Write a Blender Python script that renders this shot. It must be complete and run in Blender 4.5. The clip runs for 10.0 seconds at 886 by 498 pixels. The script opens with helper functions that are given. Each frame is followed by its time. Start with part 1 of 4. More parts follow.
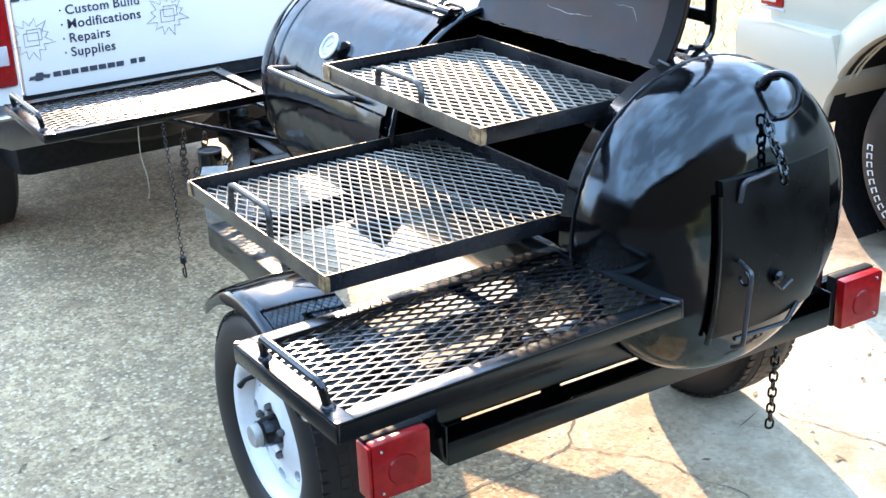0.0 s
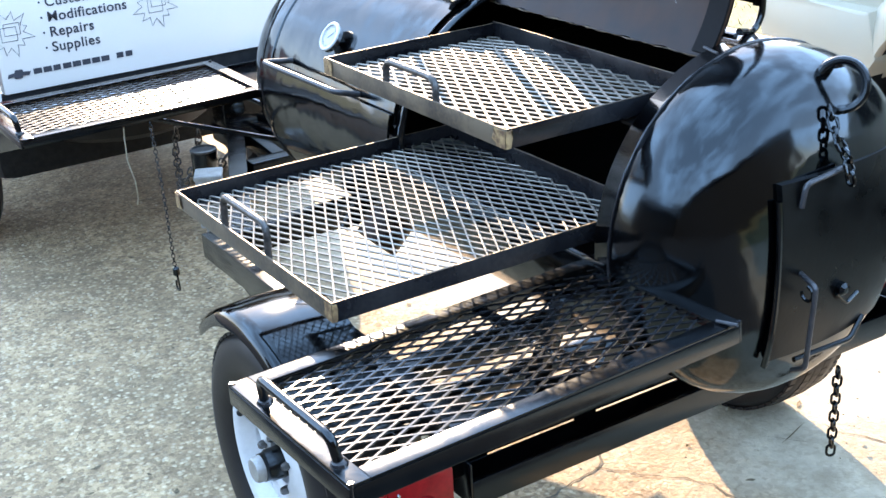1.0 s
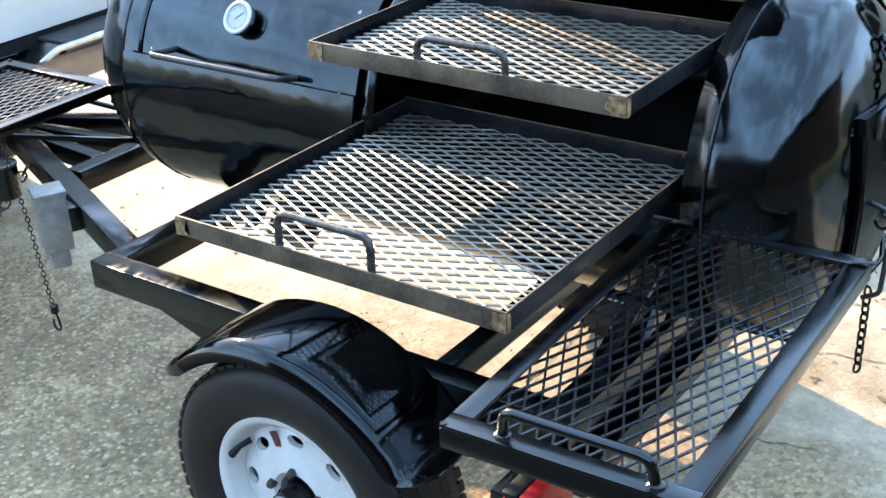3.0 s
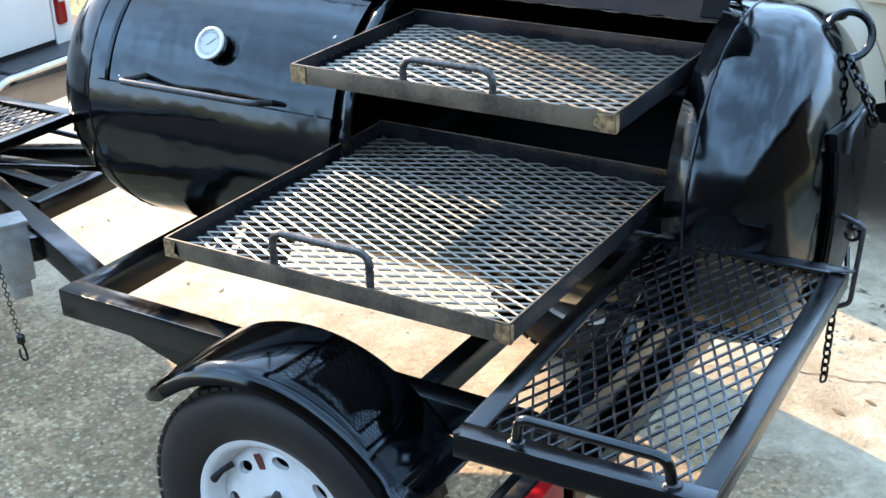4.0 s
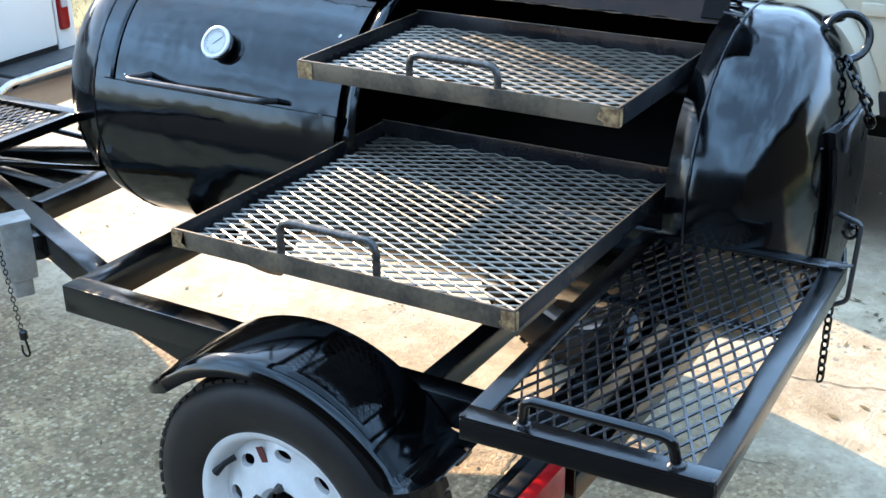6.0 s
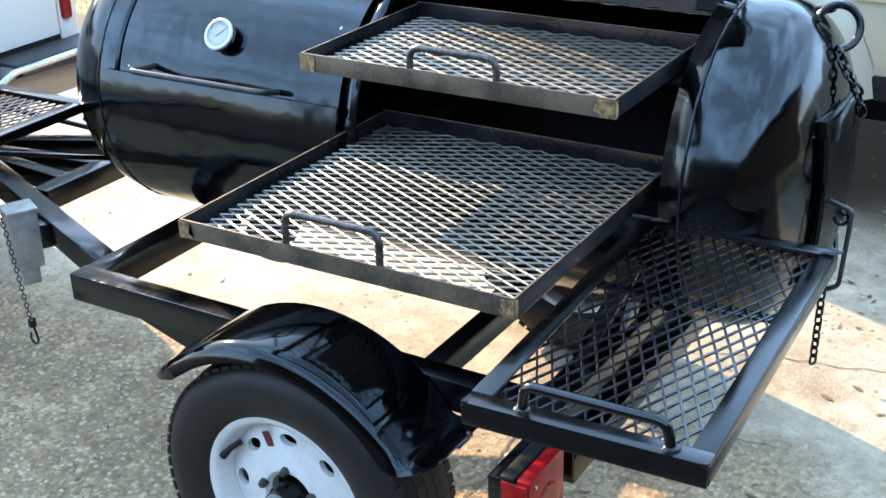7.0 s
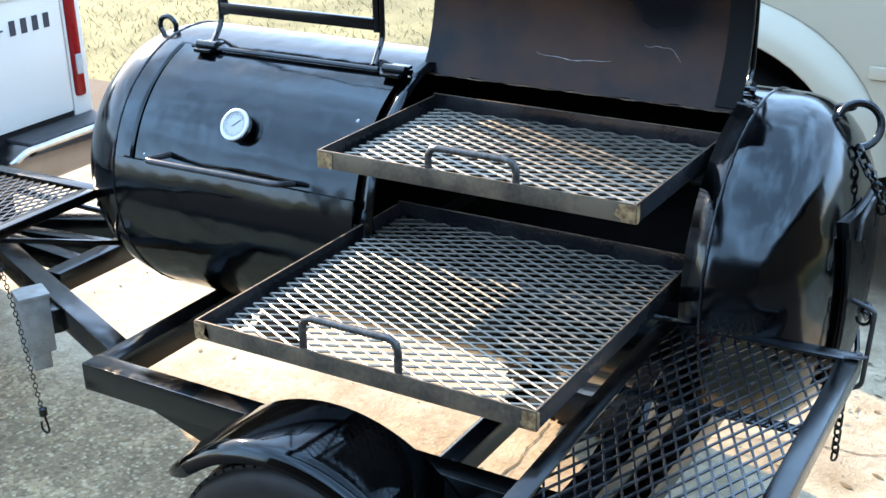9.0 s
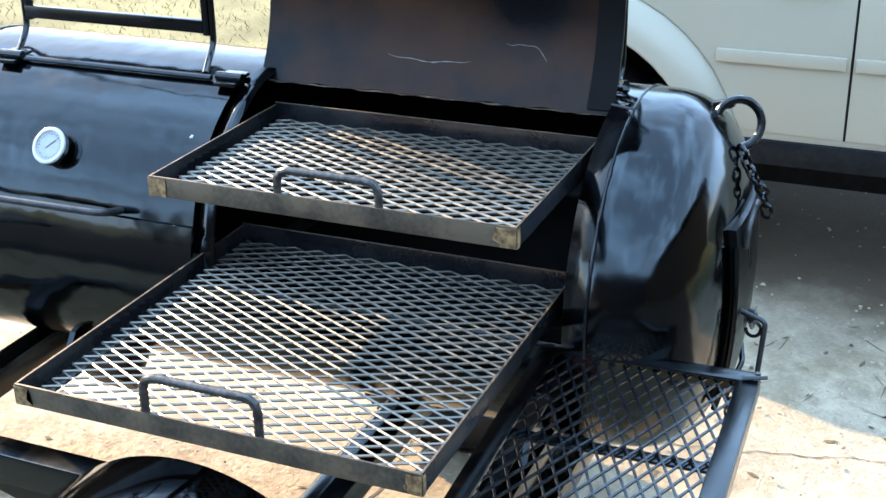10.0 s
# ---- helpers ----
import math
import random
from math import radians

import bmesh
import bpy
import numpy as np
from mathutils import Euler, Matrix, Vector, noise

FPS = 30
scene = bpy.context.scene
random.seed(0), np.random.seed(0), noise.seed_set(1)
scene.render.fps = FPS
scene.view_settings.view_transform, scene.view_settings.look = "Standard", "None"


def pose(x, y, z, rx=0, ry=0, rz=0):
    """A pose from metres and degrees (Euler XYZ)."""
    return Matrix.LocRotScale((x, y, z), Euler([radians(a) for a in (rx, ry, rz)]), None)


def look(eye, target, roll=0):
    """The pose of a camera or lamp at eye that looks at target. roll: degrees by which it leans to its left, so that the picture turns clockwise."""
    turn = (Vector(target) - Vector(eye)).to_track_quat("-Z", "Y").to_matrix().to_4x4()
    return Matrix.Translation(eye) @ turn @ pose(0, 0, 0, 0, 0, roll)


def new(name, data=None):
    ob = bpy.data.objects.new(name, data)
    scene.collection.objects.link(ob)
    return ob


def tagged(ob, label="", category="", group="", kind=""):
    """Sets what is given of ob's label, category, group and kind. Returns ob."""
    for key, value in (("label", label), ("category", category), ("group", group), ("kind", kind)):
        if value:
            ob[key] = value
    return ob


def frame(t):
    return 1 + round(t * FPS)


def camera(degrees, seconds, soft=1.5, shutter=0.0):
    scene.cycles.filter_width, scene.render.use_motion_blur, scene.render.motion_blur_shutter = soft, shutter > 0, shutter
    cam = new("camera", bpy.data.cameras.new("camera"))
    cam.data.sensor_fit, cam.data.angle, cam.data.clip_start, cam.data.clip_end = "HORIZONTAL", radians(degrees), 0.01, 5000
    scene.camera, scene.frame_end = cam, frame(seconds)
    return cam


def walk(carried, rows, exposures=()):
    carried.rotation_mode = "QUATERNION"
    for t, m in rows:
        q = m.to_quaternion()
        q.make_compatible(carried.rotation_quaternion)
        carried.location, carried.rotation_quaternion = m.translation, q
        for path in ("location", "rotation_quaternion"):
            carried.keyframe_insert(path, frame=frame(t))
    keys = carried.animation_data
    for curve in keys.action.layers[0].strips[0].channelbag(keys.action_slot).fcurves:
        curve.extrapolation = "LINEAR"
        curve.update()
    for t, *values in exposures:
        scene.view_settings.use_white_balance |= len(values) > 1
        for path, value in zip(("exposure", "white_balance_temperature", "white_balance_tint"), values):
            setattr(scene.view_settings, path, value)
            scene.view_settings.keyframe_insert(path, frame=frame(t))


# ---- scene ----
cam = camera(38.4, 10.0)
PATH = [
    (0, (2.422, -0.853, 1.703), (0.839, 0.107, 0.945), -2.2),
    (0.5, (2.322, -0.801, 1.68), (0.736, 0.15, 0.918), -2.6),
    (1, (2.174, -0.734, 1.654), (0.598, 0.215, 0.871), -3.4),
    (1.5, (1.984, -0.832, 1.639), (0.49, 0.225, 0.832), -3.8),
    (2, (1.763, -0.986, 1.64), (0.403, 0.218, 0.803), -3.5),
    (3.5, (1.371, -1.295, 1.696), (0.388, 0.208, 0.813), -2.7),
    (4, (1.358, -1.328, 1.671), (0.393, 0.207, 0.828), -2.1),
    (4.5, (1.336, -1.362, 1.656), (0.394, 0.198, 0.831), -1.3),
    (5, (1.346, -1.366, 1.642), (0.394, 0.193, 0.827), -1.4),
    (5.5, (1.351, -1.365, 1.632), (0.392, 0.192, 0.823), -1.4),
    (7, (1.378, -1.415, 1.672), (0.428, 0.132, 0.833), -1.7),
    (7.5, (1.284, -1.379, 1.691), (0.37, 0.172, 0.819), -1.9),
    (8, (1.227, -1.364, 1.70), (0.30, 0.18, 0.829), -2.5),
    (8.5, (1.234, -1.333, 1.709), (0.262, 0.22, 0.907), -2.2),
    (9, (1.334, -1.377, 1.742), (0.361, 0.193, 0.974), -1.6),
    (9.5, (1.337, -1.34, 1.709), (0.435, 0.277, 0.952), -1.1),
    (10, (1.177, -1.188, 1.729), (0.447, 0.49, 0.922), -1.3),
]
walk(cam, [(t, look(e, g, r)) for t, e, g, r in PATH], exposures=[(0.0, 2.24, 9500, 21), (1.0, 2.14, 9500, 21), (2.2, 1.98, 9600, 19), (3.3, 1.78, 9900, 18), (10.0, 1.78, 9900, 18)])

# ---- light ----
SUN_DIR = Vector((-1.88, 0.78, 1.0)).normalized()
world = bpy.data.worlds.new("sky")
scene.world = world
world.use_nodes = True
wn, wl = world.node_tree.nodes, world.node_tree.links
sky = wn.new("ShaderNodeTexSky")
sky.sky_type = "NISHITA"
sky.sun_disc = False
sky.sun_elevation = math.asin(SUN_DIR.z)
sky.sun_rotation = math.atan2(SUN_DIR.x, SUN_DIR.y)
sky.air_density, sky.dust_density, sky.ozone_density = 1.0, 0.45, 2.4
wn["Background"].inputs["Strength"].default_value = 0.15
haze = wn.new("ShaderNodeTexNoise")
haze.inputs["Scale"].default_value, haze.inputs["Detail"].default_value, haze.inputs["Roughness"].default_value = 2.4, 5.0, 0.55
stretch = wn.new("ShaderNodeMapping")
stretch.inputs["Scale"].default_value = (1.0, 1.0, 2.2)
stretch.inputs["Location"].default_value = (3.1, 0.7, 1.9)
wl.new(wn.new("ShaderNodeTexCoord").outputs["Generated"], stretch.inputs["Vector"])
wl.new(stretch.outputs[0], haze.inputs["Vector"])
cover = wn.new("ShaderNodeMapRange")
cover.inputs["From Min"].default_value, cover.inputs["From Max"].default_value, cover.inputs["To Max"].default_value = 0.44, 0.66, 0.86
cover.inputs["To Min"].default_value = 0.28
wl.new(haze.outputs["Fac"], cover.inputs["Value"])
clouds = wn.new("ShaderNodeMix")
clouds.data_type = "RGBA"
clouds.inputs["B"].default_value = (4.3, 10.5, 21.6, 1)
wl.new(cover.outputs[0], clouds.inputs["Factor"])
wl.new(sky.outputs[0], clouds.inputs["A"])
wl.new(clouds.outputs["Result"], wn["Background"].inputs["Color"])
sun = new("sun", bpy.data.lights.new("sun", "SUN"))
sun.data.energy, sun.data.angle, sun.data.color = 3.35, radians(0.55), (1.0, 0.92, 0.80)
sun.location = (-8, -2, 11)
sun.rotation_mode = "QUATERNION"
sun.rotation_quaternion = (-SUN_DIR).to_track_quat("-Z", "Y")


# ---- materials ----
def mat(name, base, rough=0.5, metal=0.0, coat=0.0, var=None, scale=20.0, amount=0.5, bump=0.0, bump_scale=200.0,
        rough_var=0.0, detail=6.0, wavy=0.0, spec=0.5, tint=(1.0, 1.0, 1.0)):
    """A principled material: base colour mixed with var by two scales of noise, a fine relief, varied gloss."""
    m = bpy.data.materials.new(name)
    m.use_nodes = True
    n, l = m.node_tree.nodes, m.node_tree.links
    p = n["Principled BSDF"]
    p.inputs["Roughness"].default_value = rough
    p.inputs["Metallic"].default_value = metal
    p.inputs["Coat Weight"].default_value = coat
    p.inputs["Coat Roughness"].default_value, p.inputs["Coat IOR"].default_value = 0.10, 1.6
    p.inputs["Specular IOR Level"].default_value, p.inputs["Specular Tint"].default_value = spec, (*tint, 1)
    co = n.new("ShaderNodeTexCoord").outputs["Object"]
    big = n.new("ShaderNodeTexNoise")
    big.inputs["Scale"].default_value, big.inputs["Detail"].default_value = scale, detail
    l.new(co, big.inputs["Vector"])
    fine = n.new("ShaderNodeTexNoise")
    fine.inputs["Scale"].default_value, fine.inputs["Detail"].default_value = bump_scale, 3.0
    l.new(co, fine.inputs["Vector"])
    mixf = n.new("ShaderNodeMath")
    mixf.operation = "MULTIPLY_ADD"
    l.new(fine.outputs["Fac"], mixf.inputs[0])
    mixf.inputs[1].default_value = 0.4
    l.new(big.outputs["Fac"], mixf.inputs[2])
    ramp = n.new("ShaderNodeMapRange")
    ramp.inputs["From Min"].default_value, ramp.inputs["From Max"].default_value = 0.7 - amount * 0.4, 0.7 + amount * 0.4
    l.new(mixf.outputs[0], ramp.inputs["Value"])
    mix = n.new("ShaderNodeMix")
    mix.data_type = "RGBA"
    mix.inputs["A"].default_value = (*base, 1)
    mix.inputs["B"].default_value = (*(var or [min(1, c * 1.25 + 0.004) for c in base]), 1)
    l.new(ramp.outputs[0], mix.inputs["Factor"])
    l.new(mix.outputs["Result"], p.inputs["Base Color"])
    if rough_var:
        rr = n.new("ShaderNodeMapRange")
        rr.inputs["To Min"].default_value, rr.inputs["To Max"].default_value = rough - rough_var, rough + rough_var
        rr.inputs["From Min"].default_value, rr.inputs["From Max"].default_value = 0.3, 0.7
        l.new(big.outputs["Fac"], rr.inputs["Value"])
        l.new(rr.outputs[0], p.inputs["Roughness"])
    if bump:
        b = n.new("ShaderNodeBump")
        b.inputs["Strength"].default_value, b.inputs["Distance"].default_value = bump, 0.002
        l.new(fine.outputs["Fac"], b.inputs["Height"])
        l.new(b.outputs[0], p.inputs["Normal"])
    if wavy:
        slow = n.new("ShaderNodeTexNoise")
        slow.inputs["Scale"].default_value, slow.inputs["Detail"].default_value = 5.0, 2.6
        l.new(co, slow.inputs["Vector"])
        w = n.new("ShaderNodeBump")
        w.inputs["Strength"].default_value, w.inputs["Distance"].default_value = 1.0, wavy
        l.new(slow.outputs["Fac"], w.inputs["Height"])
        if bump:
            l.new(w.outputs[0], b.inputs["Normal"])
        else:
            l.new(w.outputs[0], p.inputs["Normal"])
    return m


def paving(name, base, dark, pebble, stain, speck=0.5, rough=0.85):
    """Worn concrete with its stones showing: stones by cells, broad stains, fine relief."""
    m = bpy.data.materials.new(name)
    m.use_nodes = True
    n, l = m.node_tree.nodes, m.node_tree.links
    p = n["Principled BSDF"]
    co = n.new("ShaderNodeTexCoord").outputs["Object"]

    def noise_at(scale, detail=5.0, rough_=0.6):
        t = n.new("ShaderNodeTexNoise")
        t.inputs["Scale"].default_value, t.inputs["Detail"].default_value, t.inputs["Roughness"].default_value = scale, detail, rough_
        l.new(co, t.inputs["Vector"])
        return t.outputs["Fac"]

    def ranged(v, lo, hi):
        r = n.new("ShaderNodeMapRange")
        r.inputs["From Min"].default_value, r.inputs["From Max"].default_value = lo, hi
        l.new(v, r.inputs["Value"])
        return r.outputs[0]

    def mixed(f, a, b):
        x = n.new("ShaderNodeMix")
        x.data_type = "RGBA"
        for s, v in (("A", a), ("B", b)):
            if isinstance(v, tuple):
                x.inputs[s].default_value = (*v, 1)
            else:
                l.new(v, x.inputs[s])
        l.new(f, x.inputs["Factor"])
        return x.outputs["Result"]

    cells = n.new("ShaderNodeTexVoronoi")
    cells.inputs["Randomness"].default_value = 1.0
    cells.inputs["Scale"].default_value = 84.0
    l.new(co, cells.inputs["Vector"])
    shade = n.new("ShaderNodeSeparateColor")
    l.new(cells.outputs["Color"], shade.inputs[0])
    col = mixed(ranged(noise_at(14.0, 8.0, 0.7), 0.36, 0.64), base, dark)
    col = mixed(ranged(noise_at(38.0, 6.0, 0.8), 0.50, 0.62), col, tuple(c * 0.75 for c in dark))
    col = mixed(ranged(noise_at(4.2, 6.0, 0.7), 0.50, 0.78), col, tuple(c * 0.8 for c in dark))
    dirt = n.new("ShaderNodeMath")
    dirt.operation = "MULTIPLY"
    l.new(ranged(noise_at(1.3, 6.0, 0.65), 0.50, 0.68), dirt.inputs[0])
    dirt.inputs[1].default_value = 0.7
    col = mixed(dirt.outputs[0], col, stain)
    spot = n.new("ShaderNodeSeparateXYZ")
    l.new(co, spot.inputs[0])
    edge = n.new("ShaderNodeMath")
    edge.operation = "MULTIPLY_ADD"
    l.new(noise_at(1.6, 6.0, 0.65), edge.inputs[0])
    edge.inputs[1].default_value = 1.3
    l.new(spot.outputs[1], edge.inputs[2])
    worn = ranged(edge.outputs[0], 1.80, 1.35)
    smooth = ranged(edge.outputs[0], 1.35, 1.80)
    trowelled = mixed(ranged(noise_at(5.0, 8.0, 0.7), 0.38, 0.66), (0.56, 0.455, 0.325), (0.36, 0.285, 0.20))
    trowelled = mixed(ranged(noise_at(2.2, 7.0, 0.72), 0.46, 0.72), trowelled, tuple(c * 1.5 for c in stain))
    col = mixed(smooth, col, trowelled)
    stones = n.new("ShaderNodeMath")
    stones.operation = "MULTIPLY"
    l.new(ranged(shade.outputs[0], 0.45, 0.95), stones.inputs[0])
    l.new(ranged(cells.outputs["Distance"], 0.8, 0.25), stones.inputs[1])
    soft = n.new("ShaderNodeMath")
    soft.operation = "MULTIPLY"
    l.new(stones.outputs[0], soft.inputs[0])
    fade = n.new("ShaderNodeMath")
    fade.operation = "MULTIPLY_ADD"
    l.new(worn, fade.inputs[0])
    fade.inputs[1].default_value, fade.inputs[2].default_value = speck * 0.52, speck * 0.20
    l.new(fade.outputs[0], soft.inputs[1])
    col = mixed(soft.outputs[0], col, pebble)
    pits = n.new("ShaderNodeMath")
    pits.operation = "MULTIPLY"
    l.new(ranged(shade.outputs[1], 0.5, 0.95), pits.inputs[0])
    l.new(fade.outputs[0], pits.inputs[1])
    col = mixed(pits.outputs[0], col, tuple(c * 0.55 for c in dark))
    # brown soil tone, with the SUV's shade on the ground painted in
    soil_shade = n.new("ShaderNodeMath")
    soil_shade.operation = "MULTIPLY"
    l.new(ranged(edge.outputs[0], 2.74, 3.30), soil_shade.inputs[0])
    soil_shade.inputs[1].default_value = 0.9
    col = mixed(soil_shade.outputs[0], col, (0.062, 0.030, 0.013))
    l.new(col, p.inputs["Base Color"])
    p.inputs["Roughness"].default_value = rough
    b = n.new("ShaderNodeBump")
    b.inputs["Strength"].default_value, b.inputs["Distance"].default_value = 0.6, 0.006
    h = n.new("ShaderNodeMath")
    h.operation = "ADD"
    l.new(soft.outputs[0], h.inputs[0])
    l.new(noise_at(120.0, 3.0), h.inputs[1])
    l.new(h.outputs[0], b.inputs["Height"])
    l.new(b.outputs[0], p.inputs["Normal"])
    return m


M_TANK = mat("black_gloss_paint", (0.0003, 0.0003, 0.0004), 0.12, var=(0.0007, 0.0007, 0.0009), scale=7, bump=0.04, bump_scale=60, rough_var=0.06, wavy=0.008, spec=0.57, tint=(0.74, 0.92, 1.0))
M_FENDER = mat("black_fender_paint", (0.0003, 0.0003, 0.0004), 0.08, var=(0.0007, 0.0007, 0.0009), scale=9, bump=0.02, bump_scale=90, rough_var=0.03, wavy=0.0010, spec=0.40, tint=(0.74, 0.92, 1.0))
M_BLACK = mat("black_satin_paint", (0.0004, 0.0004, 0.0005), 0.20, var=(0.0009, 0.0009, 0.0011), scale=18, bump=0.05, bump_scale=150, rough_var=0.07, spec=0.55, tint=(0.80, 0.94, 1.0))
M_SATIN = mat("dull_black_paint", (0.0006, 0.0006, 0.0007), 0.32, var=(0.0016, 0.0015, 0.0014), scale=14, bump=0.08, bump_scale=120, rough_var=0.08, spec=0.22, tint=(0.80, 0.94, 1.0))
M_MESH = mat("black_mesh_paint", (0.0015, 0.0015, 0.002), 0.24, var=(0.003, 0.003, 0.004), scale=30, bump=0.08, bump_scale=150, rough_var=0.07, spec=0.70, tint=(0.82, 0.94, 1.0))
M_SOOT = mat("sooty_steel", (0.0026, 0.0028, 0.0036), 0.38, var=(0.040, 0.0120, 0.0042), scale=4.2, amount=0.32, bump=0.03, bump_scale=14, rough_var=0.16, detail=6.0, spec=0.19)
M_INNER = mat("burnt_black_steel", (0.0022, 0.0020, 0.0020), 0.6, var=(0.005, 0.004, 0.0036), scale=6, bump=0.1, bump_scale=80, spec=0.10)
M_PULL = mat("worn_grey_bar", (0.03, 0.031, 0.034), 0.32, metal=0.4, var=(0.06, 0.06, 0.062), scale=40, bump=0.1)
M_STEEL = mat("mill_scale_steel", (0.011, 0.012, 0.015), 0.29, metal=0.5, var=(0.036, 0.035, 0.036), scale=9, amount=0.40, bump=0.12, bump_scale=120, rough_var=0.12)
M_FRONT = mat("scaled_front_steel", (0.058, 0.047, 0.038), 0.38, metal=0.35, var=(0.165, 0.118, 0.078), scale=13, amount=0.34, bump=0.14, bump_scale=120, rough_var=0.10)
M_EDGE = mat("worn_rusty_edge", (0.20, 0.135, 0.085), 0.5, metal=0.45, var=(0.07, 0.055, 0.045), scale=45, amount=0.35, bump=0.2)
M_EXPANDED = mat("bare_expanded_steel", (0.150, 0.136, 0.115), 0.36, metal=0.8, var=(0.235, 0.212, 0.178), scale=30, amount=0.6, bump=0.1, bump_scale=400, rough_var=0.08)
M_HEAT = mat("heat_tinted_weld", (0.42, 0.25, 0.115), 0.5, metal=0.2, var=(0.13, 0.062, 0.032), scale=60, amount=0.35, bump=0.3)
M_REBAR = mat("ribbed_bar_steel", (0.045, 0.044, 0.043), 0.38, metal=0.7, var=(0.12, 0.11, 0.10), scale=90, bump=0.1)
M_CHROME = mat("bright_steel", (0.62, 0.62, 0.62), 0.2, metal=1.0, var=(0.45, 0.45, 0.45), scale=40)
M_GALV = mat("galvanised_steel", (0.42, 0.42, 0.40), 0.45, metal=0.6, var=(0.30, 0.29, 0.27), scale=30, bump=0.1)
M_RUBBER = mat("tyre_rubber", (0.0105, 0.0090, 0.0085), 0.5, var=(0.0190, 0.0160, 0.0145), scale=12, bump=0.15, bump_scale=250, spec=0.26)
M_RIM = mat("white_rim_paint", (0.60, 0.60, 0.59), 0.28, coat=0.4, var=(0.50, 0.49, 0.47), scale=30, amount=0.7)
M_RED = mat("red_lens", (0.38, 0.008, 0.009), 0.2, var=(0.25, 0.005, 0.006), scale=60, spec=0.35)
M_AMBER = mat("reflector_red", (0.22, 0.003, 0.004), 0.18, spec=0.35)
M_CLEAR = mat("clear_lens", (0.40, 0.38, 0.37), 0.15, coat=0.5)
M_DARK = mat("black_plastic", (0.008, 0.008, 0.0085), 0.5, var=(0.016, 0.016, 0.016), scale=40, bump=0.1, spec=0.12)
M_WHITE = mat("white_truck_paint", (0.80, 0.725, 0.645), 0.22, coat=0.5, var=(0.75, 0.68, 0.605), scale=3, amount=0.8)
M_SILVER = mat("pale_silver_paint", (0.45, 0.398, 0.302), 0.40, metal=0.1, coat=0.15, var=(0.415, 0.367, 0.279), scale=3, amount=0.8)
M_GREYPLASTIC = mat("grey_plastic", (0.022, 0.023, 0.025), 0.6, var=(0.042, 0.042, 0.043), scale=30, bump=0.2)
M_BUMPER = mat("bumper_chrome", (0.27, 0.27, 0.285), 0.24, metal=1.0, var=(0.20, 0.20, 0.21), scale=9)
M_GLASS = mat("dark_glass", (0.012, 0.014, 0.014), 0.04, coat=0.3)
M_DIAL = mat("dial_face", (0.40, 0.40, 0.385), 0.35, var=(0.33, 0.335, 0.325), scale=60)
M_INK = mat("grey_lettering", (0.035, 0.037, 0.045), 0.45)
M_ROPE = mat("pale_twine", (0.42, 0.36, 0.26), 0.9, var=(0.28, 0.23, 0.16), scale=200)
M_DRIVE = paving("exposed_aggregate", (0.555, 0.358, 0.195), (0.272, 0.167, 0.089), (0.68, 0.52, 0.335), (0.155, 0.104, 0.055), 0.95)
M_CRACK = mat("dirt_filled_crack", (0.09, 0.075, 0.055), 0.95, var=(0.17, 0.14, 0.10), scale=40, bump=0.4)
M_STICKER = mat("dark_red_sticker", (0.10, 0.012, 0.012), 0.4)
M_GRASS = mat("dry_grass_soil", (0.24, 0.195, 0.085), 0.95, var=(0.13, 0.11, 0.045), scale=1.6, amount=0.35, bump=0.6, bump_scale=60)
M_BLADE = mat("dry_grass_blade", (0.28, 0.225, 0.098), 0.8, var=(0.14, 0.12, 0.05), scale=1.2, amount=0.35)
M_PEBBLE = mat("pebble", (0.50, 0.41, 0.29), 0.85, var=(0.33, 0.26, 0.17), scale=8, bump=0.2)
M_WELD = mat("painted_weld", (0.006, 0.006, 0.007), 0.22, bump=0.3, bump_scale=120)

# ---- building helpers ----
PLACED = {}


def thing(name, at, label, category, group=""):
    ob = new(name)
    ob.empty_display_size = 0.1
    ob.matrix_basis = at if isinstance(at, Matrix) else Matrix.Translation(at)
    PLACED[ob] = ob.matrix_basis.copy()
    return tagged(ob, label, category, group)


def part(name, bm, material, parent=None, label="", smooth=35, at=None):
    """Links a bmesh, whose places are those of the world (or of the pose at), as one mesh under its thing or part."""
    me = bpy.data.meshes.new(name)
    bmesh.ops.recalc_face_normals(bm, faces=bm.faces[:])
    bm.to_mesh(me)
    bm.free()
    me.materials.append(material)
    if smooth:
        me.polygons.foreach_set("use_smooth", [True] * len(me.polygons))
        me.set_sharp_from_angle(angle=radians(smooth))
    return place(name, me, parent, label, at)


def place(name, me, parent=None, label="", at=None):
    ob = new(name, me)
    m = at or Matrix.Identity(4)
    ob.matrix_basis = m
    PLACED[ob] = m
    if parent:
        ob.parent = parent
        ob.matrix_parent_inverse = PLACED[parent].inverted()
    if label:
        ob["label"] = label
    return ob


def structure(name, bm, material, label, smooth=35):
    return tagged(part(name, bm, material, None, "", smooth), label, "", "", "structure")


def box(lo, hi, bevel=0.003, bm=None, m=None):
    bm = bm or bmesh.new()
    lo, hi = Vector(lo), Vector(hi)
    c, s = (lo + hi) / 2, hi - lo
    t = Matrix.LocRotScale(c, None, s)
    r = bmesh.ops.create_cube(bm, size=1.0, matrix=(m @ t) if m else t)
    if bevel:
        edges = list({e for v in r["verts"] for e in v.link_edges})
        bmesh.ops.bevel(bm, geom=edges, offset=min(bevel, min(s) * 0.45), segments=2, affect="EDGES", profile=0.6)
    return bm


